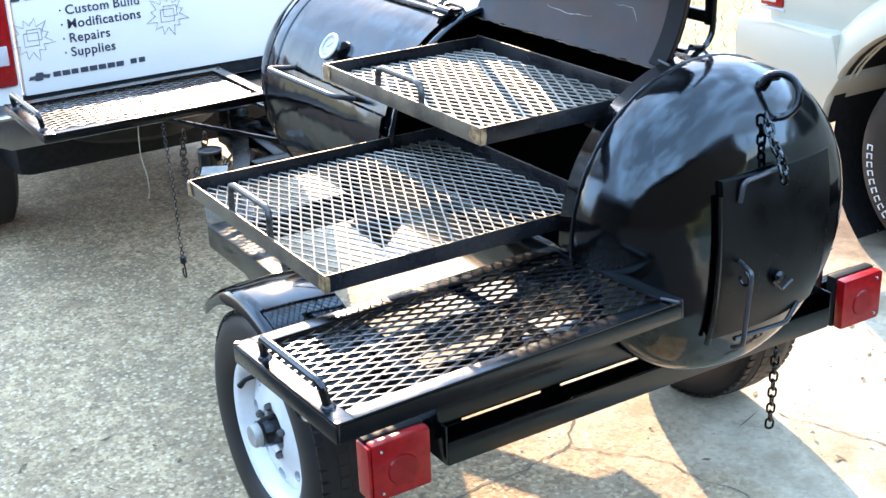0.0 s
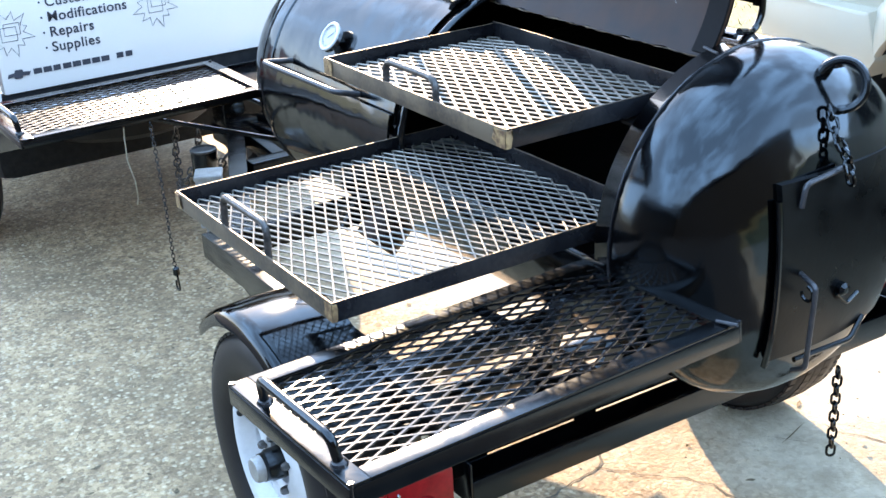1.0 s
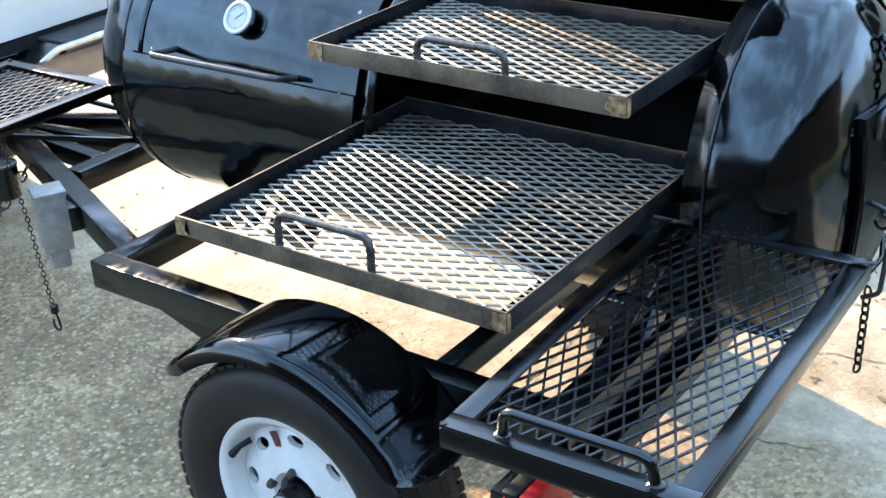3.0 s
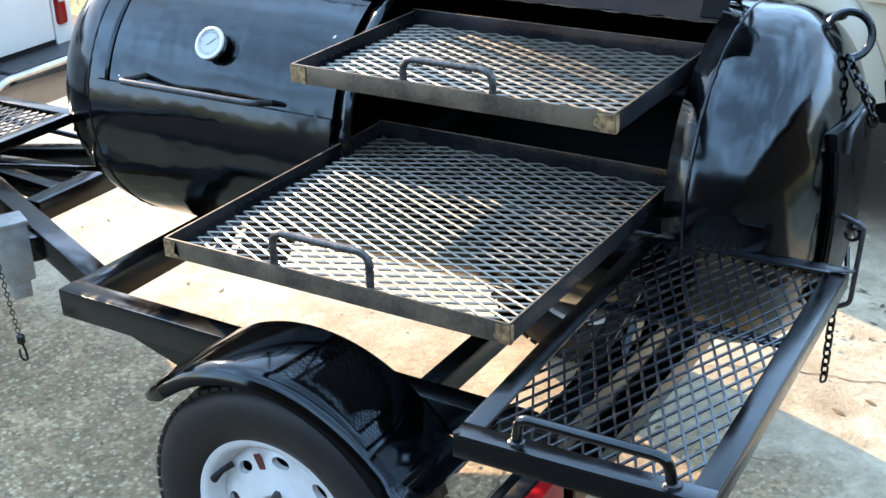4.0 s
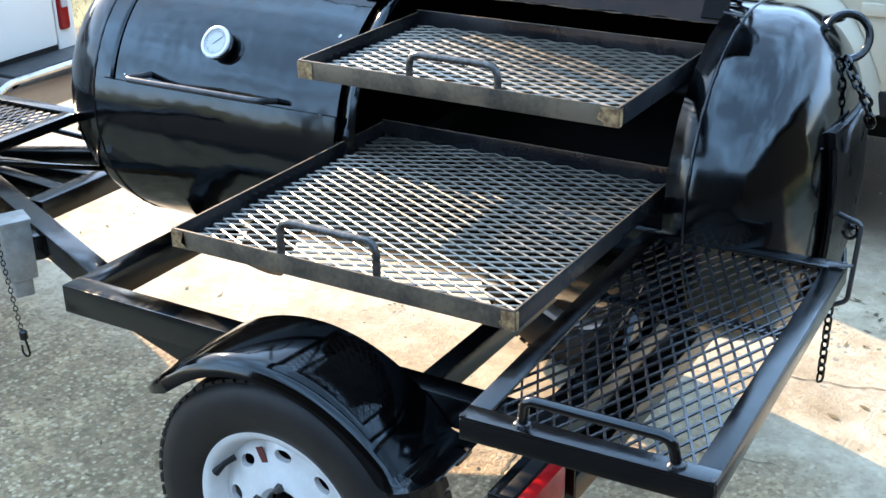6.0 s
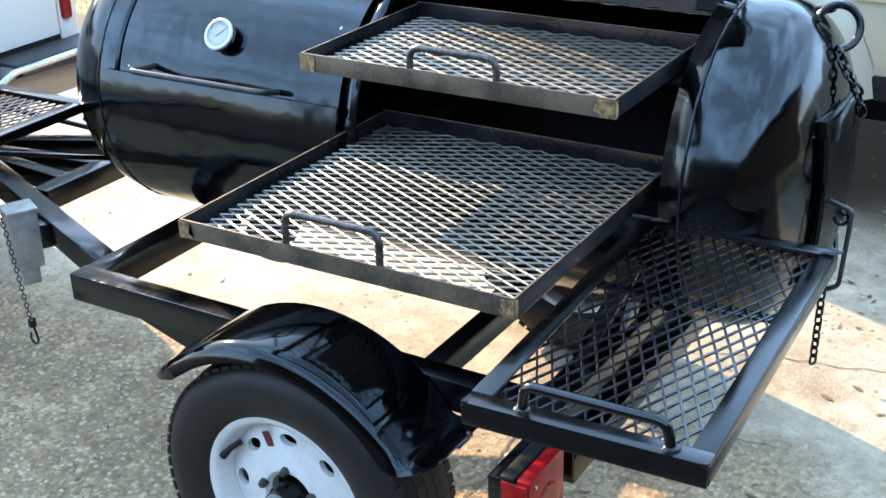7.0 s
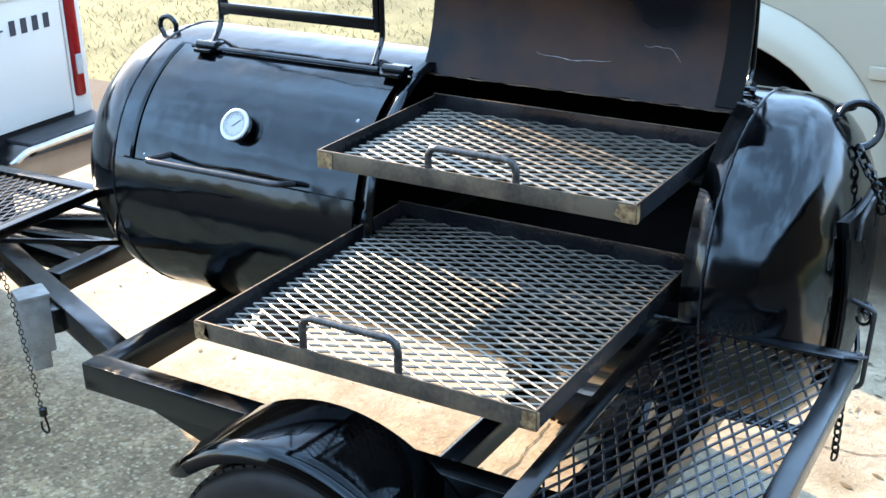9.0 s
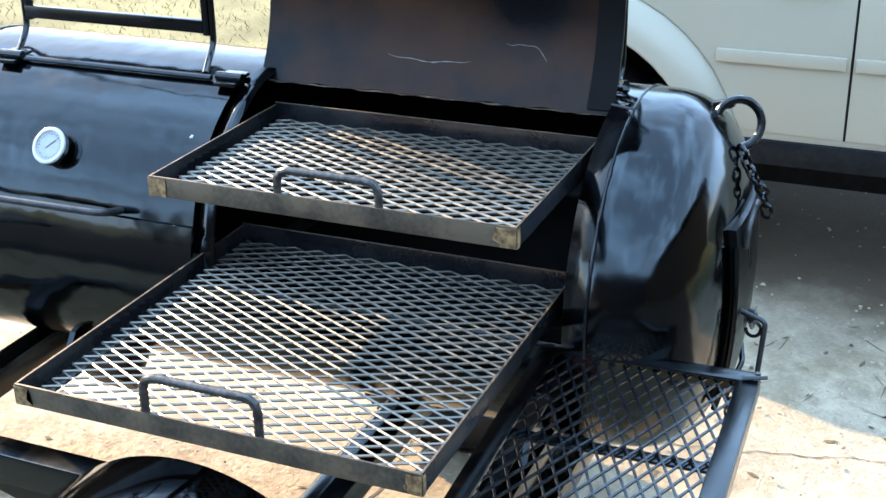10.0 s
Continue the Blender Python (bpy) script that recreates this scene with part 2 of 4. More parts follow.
def beam(a, b, width, height, bevel=0.004, bm=None, up=(0, 0, 1)):
    """A straight bar whose top's middle runs from a to b."""
    a, b = Vector(a), Vector(b)
    d = (b - a).normalized()
    side = d.cross(Vector(up)).normalized()
    top = side.cross(d)
    m = Matrix((side, d, top)).transposed().to_4x4()
    m.translation = a
    return box((-width / 2, 0, -height), (width / 2, (b - a).length, 0), bevel, bm, m)


def tube(points, radius, sides=10, closed=False, bm=None, ribs=0.0):
    """A round bar along points."""
    bm = bm or bmesh.new()
    pts = [Vector(p) for p in points]
    n = len(pts)
    rings, normal = [], None
    for i, p in enumerate(pts):
        a = pts[(i - 1) % n] if (closed or i > 0) else p
        b = pts[(i + 1) % n] if (closed or i < n - 1) else p
        d = (b - a).normalized()
        if normal is None:
            normal = d.orthogonal().normalized()
        normal = (normal - d * normal.dot(d)).normalized()
        other = d.cross(normal)
        r = (radius[i] if isinstance(radius, (list, tuple)) else radius) * (1 + (ribs if i % 2 else 0))
        rings.append([bm.verts.new(p + (normal * math.cos(k / sides * math.tau) + other * math.sin(k / sides * math.tau)) * r) for k in range(sides)])
    for i in range(n if closed else n - 1):
        a, b = rings[i], rings[(i + 1) % n]
        for k in range(sides):
            bm.faces.new((a[k], a[(k + 1) % sides], b[(k + 1) % sides], b[k]))
    if not closed:
        bm.faces.new(rings[0][::-1]), bm.faces.new(rings[-1])
    return bm


def rounded(points, radius, steps=5):
    """Points of a bent bar: the corners of a line, rounded."""
    pts = [Vector(p) for p in points]
    out = [pts[0]]
    for a, b, c in zip(pts, pts[1:], pts[2:]):
        u, v = (a - b).normalized() * radius, (c - b).normalized() * radius
        for k in range(steps + 1):
            s = k / steps
            out.append((b + u) * (1 - s) ** 2 + b * 2 * s * (1 - s) + (b + v) * s ** 2)
    return out + [pts[-1]]


def dense(points, step):
    out = []
    for a, b in zip(points, points[1:]):
        k = max(1, int((Vector(b) - Vector(a)).length / step))
        out += [Vector(a).lerp(Vector(b), i / k) for i in range(k)]
    return out + [Vector(points[-1])]


def lathe(profile, axis="y", sides=48, bm=None, closed=False):
    """Turns (radius, along) round an axis through the origin."""
    bm = bm or bmesh.new()
    rings = []
    for r, h in profile:
        ring = []
        for k in range(sides):
            a = k / sides * math.tau
            u, v = r * math.cos(a), r * math.sin(a)
            ring.append(bm.verts.new({"y": (u, h, v), "x": (h, u, v), "z": (u, v, h)}[axis]))
        rings.append(ring)
    for a, b in zip(rings, rings[1:] + ([rings[0]] if closed else [])):
        for k in range(sides):
            bm.faces.new((a[k], a[(k + 1) % sides], b[(k + 1) % sides], b[k]))
    if not closed:
        for ring in (rings[0], rings[-1]):
            bm.faces.new(ring)
    return bm


def loft(rows, close=False, bm=None):
    """A sheet through rows of equal length."""
    bm = bm or bmesh.new()
    vs = [[bm.verts.new(p) for p in row] for row in rows]
    for a, b in zip(vs, vs[1:]):
        k = len(a)
        for i in range(k if close else k - 1):
            bm.faces.new((a[i], a[(i + 1) % k], b[(i + 1) % k], b[i]))
    return bm


def thick(bm, depth):
    """Gives a sheet thickness, inwards of its normals."""
    bmesh.ops.recalc_face_normals(bm, faces=bm.faces[:])
    bmesh.ops.solidify(bm, geom=bm.faces[:], thickness=depth)
    return bm


def prism(outline, axis, lo, hi, bevel=0.0, bm=None):
    """An outline of (u, v) drawn out along an axis from lo to hi."""
    bm = bm or bmesh.new()
    put = {"y": lambda u, v, h: (u, h, v), "x": lambda u, v, h: (h, u, v), "z": lambda u, v, h: (u, v, h)}[axis]
    a = [bm.verts.new(put(u, v, lo)) for u, v in outline]
    b = [bm.verts.new(put(u, v, hi)) for u, v in outline]
    faces = [bm.faces.new(a), bm.faces.new(b[::-1])]
    k = len(a)
    for i in range(k):
        faces.append(bm.faces.new((a[i], a[(i + 1) % k], b[(i + 1) % k], b[i])))
    if bevel:
        edges = list({e for f in faces for e in f.edges})
        bmesh.ops.bevel(bm, geom=edges, offset=bevel, segments=2, affect="EDGES", profile=0.6)
    return bm


def expanded(x0, x1, y0, y1, z, long_x, short, long, wide, deep, tilt, wave=0.0):
    """Expanded metal: zigzag strands, tilted, that meet at their knots. long_x: the long way of the diamonds lies along x."""
    bm = bmesh.new()
    (a0, a1), (b0, b1) = ((x0, x1), (y0, y1)) if long_x else ((y0, y1), (x0, x1))
    nb = max(2, round((b1 - b0) / (short / 2)))
    na = max(2, round((a1 - a0) / (long / 2)))
    sb, sa = (b1 - b0) / nb, (a1 - a0) / na
    c, s = math.cos(radians(tilt)), math.sin(radians(tilt))

    def put(a, b, h):
        zz = z + h + wave * math.sin(a * 9 + 1) * math.sin(b * 7)
        return (a, b, zz) if long_x else (b, a, zz)

    for i in range(nb):
        mid = b0 + (i + 0.5) * sb
        rows = []
        for k in range(na + 1):
            a = a0 + k * sa
            off = sb * 0.5 * (1 if (k + i) % 2 else -1) * 0.985
            b = mid + off
            ring = []
            for u, v in ((-wide / 2, -deep / 2), (wide / 2, -deep / 2), (wide / 2, deep / 2), (-wide / 2, deep / 2)):
                ring.append(put(a, b + u * c - v * s, u * s + v * c))
            rows.append(ring)
        loft(rows, True, bm)
    return bm

# ---- ground ----
def ground_sheet():
    bm = bmesh.new()
    s = 600.0
    bm.faces.new([bm.verts.new(p) for p in ((-s, -s, -0.075), (s, -s, -0.075), (s, s, -0.075), (-s, s, -0.075))])
    structure("ground", bm, M_GRASS, "dry yellow grass and soil beyond the driveway", 0)


ground_sheet()
GROUND = -0.014
pavement = tagged(new("pavement"), "grey exposed-aggregate driveway beside paler concrete slabs", "", "", "structure")
PLACED[pavement] = Matrix.Identity(4)
JOINT = 0.006
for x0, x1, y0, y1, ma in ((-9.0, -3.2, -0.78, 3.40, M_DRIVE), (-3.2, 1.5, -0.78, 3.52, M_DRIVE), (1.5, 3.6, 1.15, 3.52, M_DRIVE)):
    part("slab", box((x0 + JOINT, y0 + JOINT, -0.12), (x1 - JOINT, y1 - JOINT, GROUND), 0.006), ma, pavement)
# unseen dark ground, added so the barrel's lower half reflects little light
M_UNSEEN_GROUND = mat("unseen_dark_ground", (0.020, 0.018, 0.016), 0.9, var=(0.030, 0.027, 0.024), scale=6, bump=0.5, bump_scale=90)
for x0, x1, y0, y1 in ((-9.0, 1.5, -8.15, -0.78), (1.5, 6.75, -8.15, 1.15)):
    part("slab", box((x0 + JOINT, y0 + JOINT, -0.12), (x1 - JOINT, y1 - JOINT, GROUND - 0.004), 0.006), M_UNSEEN_GROUND, pavement)

def crack(points, width, seed):
    """A wandering crack, filled with dirt."""
    rng = random.Random(seed)
    pts = dense([Vector((x, y, GROUND + 0.0022)) for x, y in points], 0.02)
    rows, off = [], 0.0
    for i, p in enumerate(pts):
        q = pts[min(i + 1, len(pts) - 1)] - pts[max(i - 1, 0)]
        side = Vector((-q.y, q.x, 0)).normalized()
        off = off * 0.8 + rng.uniform(-0.008, 0.008)
        w = width * rng.uniform(0.35, 1.2)
        rows.append([p + side * (off - w), p + side * (off + w)])
    part("crack", loft(rows), M_CRACK, pavement)


for k, (pts, w) in enumerate(((((0.23, 0.36), (0.20, 0.53), (0.156, 0.865), (0.02, 1.02), (-0.02, 1.30)), 0.0035), (((0.156, 0.865), (0.36, 1.02), (0.72, 1.10)), 0.0022), (((0.35, 1.42), (0.81, 1.562), (1.08, 1.62), (1.9, 1.80), (3.2, 2.0)), 0.0022))):
    crack(pts, w, 20 + k)

# two house-shaped walls, never in view, added near-black to darken the paint's reflections
M_UNSEEN_WALL = mat("unseen_wall_dark", (0.006, 0.0055, 0.005), 0.8, var=(0.0035, 0.003, 0.003), scale=2, bump=0.3, bump_scale=30)
wall_bm = prism([(-8.2, -0.06), (-8.2, 3.0), (-7.8, 2.92), (-10.6, 4.5), (-13.0, 4.5), (-13.0, -0.06)], "x", -6.0, 9.0, 0.0)
structure("unseen_wall_south", wall_bm, M_UNSEEN_WALL, "unseen dark wall added to the south to darken reflections")
east_bm = prism([(6.8, -0.06), (6.8, 3.2), (6.4, 3.1), (9.5, 4.6), (12.5, 3.2), (12.5, -0.06)], "y", -14.0, 4.5, 0.0)
structure("unseen_wall_east", east_bm, M_UNSEEN_WALL, "unseen dark wall added to the east to darken reflections")

# ---- smoker trailer ----
TX0, TX1, TY, TZ, TR = -0.62, 0.708, 0.787, 0.806, 0.310
HEAD, HEAD_L, FULL, FULL_L = 0.165, 0.235, 2.55, 2.5
SEAM_L, SEAM_R = -0.655, 0.685
trailer = thing("smoker_trailer", (0.1, TY, 0.0), "glossy black barrel smoker on a small trailer, one lid open", "smoker trailer")


def at_tank(x, angle, r=TR):
    a = radians(angle)
    return Vector((x, TY + r * math.cos(a), TZ + r * math.sin(a)))


def head_x(y, z, out=0.0):
    q = math.hypot(y - TY, z - TZ) / TR
    return TX1 + (HEAD + out) * max(0.0, 1 - q ** FULL) ** (1 / FULL)


DOOR_L = (-0.600, -0.008, 110.0, 168.0)
DOOR_R = (0.022, 0.648, 96.0, 182.0)
LID = (-0.004, 0.648, 103.0, 184.0)


def tank():
    xs = [TX0 + (DOOR_L[0] - TX0) * k / 2 for k in range(3)]
    xs += [DOOR_L[0] + (DOOR_L[1] - DOOR_L[0]) * k / 10 for k in range(1, 11)]
    xs += [DOOR_R[0] + (DOOR_R[1] - DOOR_R[0]) * k / 10 for k in range(0, 11)] + [TX1]
    angles = sorted({96.0, 110.0, 168.0, 182.0, *[k * 4.0 for k in range(90) if all(abs(k * 4.0 - q) > 1.5 for q in (96, 110, 168, 182))]})
    bm = bmesh.new()
    turn = (4, 8, 13, 18, 24, 30, 36, 42, 48, 54, 60, 66, 72, 77, 82, 86, 89)
    left = [(TX0 - HEAD_L * math.sin(radians(k)) ** (2 / FULL_L), TR * math.cos(radians(k)) ** (2 / FULL_L)) for k in turn[::-1]]
    right = [(TX1 + HEAD * math.sin(radians(k)) ** (2 / FULL), TR * math.cos(radians(k)) ** (2 / FULL)) for k in turn]
    stations = left + [(x, TR) for x in xs] + right
    rows = [[bm.verts.new(at_tank(x, a, r)) for a in angles] for x, r in stations]
    k = len(angles)
    for (xa, ra), (xb, rb), ra_, rb_ in zip(stations, stations[1:], rows, rows[1:]):
        xm = (xa + xb) / 2
        for i in range(k):
            a0, a1 = angles[i], angles[(i + 1) % k] + (360 if i == k - 1 else 0)
            am = (a0 + a1) / 2
            if any(d[0] < xm < d[1] and d[2] < am < d[3] for d in (DOOR_L, DOOR_R)) and ra == rb == TR:
                continue
            bm.faces.new((ra_[i], ra_[(i + 1) % k], rb_[(i + 1) % k], rb_[i]))
    bm.faces.new(rows[0]), bm.faces.new(rows[-1])
    ob = part("tank", bm, M_TANK, trailer, "glossy black steel barrel with domed ends", 50)
    solid = ob.modifiers.new("wall", "SOLIDIFY")
    solid.thickness, solid.offset = 0.007, -1
    ob.data.materials.append(M_INNER)
    solid.material_offset = 1
    return ob


tank_ob = tank()
weld_rng = random.Random(31)
for x, r in ((SEAM_L, TR - 0.0016), (SEAM_R, TR)):
    ring = [at_tank(x + weld_rng.uniform(-0.0005, 0.0005), k * 2.5, r + 0.0006) for k in range(144)]
    part("weld_seam", tube(ring, [weld_rng.uniform(0.0016, 0.0034) for _ in ring], 6, True), M_WELD, tank_ob, "lumpy painted weld seam")



def bright_fleck(x, angle, r, size, parent):
    """A small ragged spot of bright steel colour laid on the paint."""
    rng = random.Random(int(x * 1000) + int(angle))
    c, u, v = at_tank(x, angle, r), Vector((1, 0, 0)), (at_tank(x, angle + 1, r) - at_tank(x, angle, r)).normalized()
    bm = bmesh.new()
    bm.faces.new([bm.verts.new(c + (u * math.cos(k / 9 * math.tau) * 0.7 + v * math.sin(k / 9 * math.tau)) * size * rng.uniform(0.5, 1.2)) for k in range(9)])
    bmesh.ops.solidify(bm, geom=bm.faces[:], thickness=0.0006)
    part("bright_spot", bm, M_CHROME, parent, "small bright spot on the paint")


def curved_plate(x0, x1, a0, a1, r, depth, gap=0.004, ragged=0.0):
    rows = []
    n = 28
    for i in range(n + 1):
        x = x0 + gap + (x1 - x0 - 2 * gap) * i / n
        rows.append([at_tank(x, a0 + (a1 - a0) * k / 20 + (ragged * math.sin(i * 2.1) * math.sin(i * 0.7 + 1) if k == 0 else 0), r) for k in range(21)])
    bm = loft(rows)
    bmesh.ops.recalc_face_normals(bm, faces=bm.faces[:])
    bmesh.ops.solidify(bm, geom=bm.faces[:], thickness=depth)
    return bm


# the closed cooking door with its pull bar, dial and hinges
door = part("cooking_door", curved_plate(*DOOR_L, TR + 0.003, 0.007, 0.010), M_TANK, trailer, "closed glossy black curved door", 50)
part("door_lip", curved_plate(DOOR_L[0] - 0.035, DOOR_L[1] - 0.004, 164, 173, TR + 0.010, 0.006, 0.0), M_TANK, door)
for x, q, size in ((-0.056, 135.2, 0.006), (-0.15, 167.0, 0.0045), (-0.565, 161.5, 0.004), (-0.45, 168.5, 0.003), (-0.05, 164.5, 0.004)):
    bright_fleck(x, q, TR + 0.0112 if q > 163 else TR + 0.0034, size, door)
HB = at_tank(0, 162, TR + 0.072)
bar = rounded([at_tank(-0.493, 160, TR + 0.004), (-0.493, HB.y - 0.008, HB.z), (-0.165, HB.y + 0.010, HB.z - 0.006), at_tank(-0.165, 162, TR + 0.004)], 0.022)
part("door_handle", tube(bar, 0.0066, 12), M_PULL, door, "round bar pull handle")


def dial_at(x, angle):
    n = (at_tank(x, angle, 1) - at_tank(x, angle, 0)).normalized()
    m = n.to_track_quat("Z", "Y").to_matrix().to_4x4()
    stand = 0.004
    m.translation = at_tank(x, angle, TR + stand)
    m = m @ Matrix.Scale(0.93, 4)
    case = part("thermometer", lathe([(0.010, -0.020), (0.010, 0.008), (0.033, 0.010), (0.037, 0.014), (0.037, 0.024)], "z", 40), M_CHROME, trailer, "round dial thermometer with bright rim", at=m)
    part("bezel", lathe([(0.0371, 0.024), (0.0365, 0.0275), (0.034, 0.029), (0.0298, 0.0285), (0.0288, 0.024)], "z", 40), M_RIM, case, "broad pale bezel", at=m)
    part("dial_face", lathe([(0.0308, 0.0235), (0.0308, 0.0250)], "z", 40), M_DIAL, case, "white dial face", at=m)
    bm = bmesh.new()
    for k in range(24):
        a = radians(k * 15)
        r = 0.0232 if k % 3 else 0.0215
        beam((r * math.cos(a), r * math.sin(a), 0.0257), (0.0255 * math.cos(a), 0.0255 * math.sin(a), 0.0257), 0.0012, 0.0006, 0, bm)
    part("tick_marks", bm, M_PULL, case, at=m)
    part("needle", beam((-0.006, -0.005, 0.0264), (0.013, 0.012, 0.0264), 0.0014, 0.0006, 0), M_GREYPLASTIC, case, at=m)


dial_at(-0.322, 145.4)


def hinge(x, angle, parent):
    c = at_tank(x, angle, TR + 0.016)
    h = part("hinge", box((x - 0.022, c.y - 0.022, c.z - 0.013), (x + 0.022, c.y - 0.002, c.z - 0.005), 0.002), M_BLACK, parent)
    part("hinge_barrel", tube([(x - 0.026, c.y, c.z), (x + 0.026, c.y, c.z)], 0.0085, 12), M_BLACK, h)
    part("hinge_leaf", box((x - 0.022, c.y + 0.002, c.z - 0.004), (x + 0.022, c.y + 0.032, c.z + 0.003), 0.002), M_BLACK, h)


for x in (-0.515, -0.032):
    hinge(x, 112, trailer)


def stop_frame(x0, x1, y, low, foot_angle):
    """The upright bar frame behind a door, on which the opened door rests."""
    z = TZ + math.sqrt(TR ** 2 - (y - TY) ** 2)
    foot = at_tank(0, foot_angle, TR + 0.010)
    legs = [(x0 + 0.03, foot.y, foot.z), (x0, y - 0.02, z + 0.004), (x0, y, z + 0.03), (x0, y + 0.01, z + 0.60), (x1, y + 0.01, z + 0.60), (x1, y, z + 0.03), (x1, y - 0.02, z + 0.006), (x1 + low, foot.y + low * 0.6, foot.z + low * 0.1)]
    f = part("lid_stop", tube(rounded(legs, 0.016), 0.0062, 10), M_BLACK, trailer, "upright black bar frame")
    part("crossbar", box((x0 + 0.004, y - 0.006, z + 0.040 + low * 0.35), (x1 - 0.018, y + 0.006, z + 0.064 + low * 0.35), 0.002), M_BLACK, f)
    for x in (x0 + 0.010, x1 - 0.012):
        part("upright", box((x - 0.007, y - 0.005, z + 0.036 + low * 0.35), (x + 0.007, y + 0.007, z + 0.59), 0.002), M_BLACK, f)
    part("foot_rod", tube([(x0 - 0.02, foot.y, foot.z), (x1 + 0.04, foot.y, foot.z)], 0.0055, 8), M_BLACK, f)


stop_frame(-0.538, -0.112, 0.745, 0.02, 112)
stop_frame(0.13, 0.624, 0.865, 0.03, 94)
part("hinge_rod_end", tube([(0.652, 0.706, 1.116), (0.690, 0.700, 1.1135)], 0.0024, 8), M_PULL, trailer, "bare grey rod end")


def open_lid():
    """The open lid: the same curved plate, swung up about its hinges, sooty inside."""
    bm = curved_plate(LID[0], LID[1], LID[2], LID[3] + 1, TR + 0.003, 0.006, 0.0, 0.5)
    edge_at = at_tank(0, LID[2], TR)
    turn = Matrix.Translation((0, 0.724, 1.091)) @ Matrix.Rotation(radians(-139), 4, "X") @ Matrix.Translation(-edge_at)
    bm.transform(turn)
    lid = part("lid", bm, M_SOOT, trailer, "open lid, sooty brown inside", 50)
    outer = curved_plate(LID[0], LID[1], LID[2], LID[3] + 1, TR + 0.0065, 0.003, 0.0)
    outer.transform(turn)
    part("lid_skin", outer, M_TANK, lid, "glossy black outer face", 50)
    scratches = []
    for x0, x1, a, sag, wide in ((0.235, 0.392, 114.2, 1.3, 0.0008), (0.452, 0.525, 122.0, -4.5, 0.0002)):
        line = [at_tank(x0 + (x1 - x0) * k / 14, a + sag * (2 * k / 14 - 1) ** 2 * (1 if sag > 0 else k / 14) - 0.25 * math.sin(k * 1.1), TR - 0.0034) for k in range(15)]
        mark = tube(line, [0.0002 + wide * abs(math.sin(math.pi * k / 14) * math.sin(k * 1.7 + 0.6)) for k in range(15)], 6)
        mark.transform(turn)
        scratches.append(mark)
    lip = [at_tank(LID[0] + 0.004 + (LID[1] - LID[0] - 0.008) * k / 40, LID[2] - 0.2 + 0.25 * math.sin(k * 1.9) * math.sin(k * 0.63), TR - 0.0006) for k in range(41)]
    worn_lip = tube(lip, [0.0012 + 0.0009 * math.sin(k * 1.3) * math.sin(k * 0.41) for k in range(41)], 6)
    worn_lip.transform(turn)
    part("worn_lip", worn_lip, M_EDGE, lid, "bare worn edge of the lid")
    for mark in scratches:
        part("scratch", mark, M_GALV, lid, "thin bright scratch")
    for x in (LID[1] - 0.020,):
        edge = curved_plate(x - 0.022, x + 0.022, LID[2] + 1, LID[3], TR - 0.004, 0.004, 0.0)
        edge.transform(turn)
        part("edge_strap", edge, M_INNER, lid, "", 50)


open_lid()


def end_door():
    """The boxed firebox door that stands proud of the domed end, with its hinge rod, bars and vent."""
    y0, y1, z0, z1, n = 0.672, 0.965, 0.630, 0.942, 12

    def face(y, z):
        proud = max(0.0, min(1.0, (0.90 - y) / 0.22))
        return head_x(y, z) + 0.003 + 0.006 * proud + proud * 0.16 * max(0.0, TX1 + HEAD + 0.008 - head_x(y, z))

    rows = []
    for i in range(-1, n + 2):
        row = []
        for k in range(-1, n + 2):
            y, z = y0 + (y1 - y0) * min(max(i, 0), n) / n, z0 + (z1 - z0) * min(max(k, 0), n) / n
            rim = i in (-1, n + 1) or k in (-1, n + 1)
            row.append((head_x(y, z) - 0.006 if rim else face(y, z), y, z))
        rows.append(row)
    d = part("firebox_door", loft(rows), M_SATIN, trailer, "black boxed door on the domed end", 40)
    rod = [(face(y0, z) - 0.002, y0 - 0.006, z) for z in [z0 - 0.01 + k * 0.027 for k in range(12)]]
    part("hinge_rod", tube(rod, 0.0055, 10), M_BLACK, d)
    part("top_edge_bar", tube(rounded([(face(0.71, 0.91) + 0.004, 0.706, 0.900), (face(0.71, 0.93) + 0.008, 0.712, 0.938), (face(0.80, 0.945) + 0.006, 0.805, 0.944)], 0.012), 0.0048, 8), M_PULL, d, "bent grey bar along the top edge")
    pull = part("door_handle", tube(rounded([(0.868, 0.715, 0.787), (0.922, 0.704, 0.777), (0.913, 0.700, 0.630), (0.884, 0.702, 0.614)], 0.010), 0.0046, 10), M_PULL, d, "bent rod handle, worn to grey")
    part("curl", tube([Vector((0.903, 0.706, 0.772)) + Vector((0.012 * math.sin(radians(q)), 0.0, -0.013 + 0.013 * math.cos(radians(q)))) for q in range(0, 271, 18)], 0.0032, 6), M_BLACK, pull)
    part("vent_knob", lathe([(0.012, 0.0), (0.012, 0.012), (0.006, 0.017)], "x", 16), M_BLACK, d, at=Matrix.Translation((face(0.811, 0.73) - 0.001, 0.811, 0.73)))
    part("vent_slide", tube(rounded([(face(0.80, 0.72) + 0.006, 0.800, 0.724), (face(0.82, 0.70) + 0.010, 0.822, 0.700), (face(0.85, 0.71) + 0.008, 0.852, 0.712)], 0.008), 0.0036, 8), M_BLACK, d)
    part("door_ledge", tube(rounded([(face(0.73, 0.63), 0.726, 0.617), (face(0.86, 0.62) + 0.012, 0.86, 0.614), (face(0.90, 0.64), 0.904, 0.640)], 0.012), 0.005, 8), M_BLACK, d)


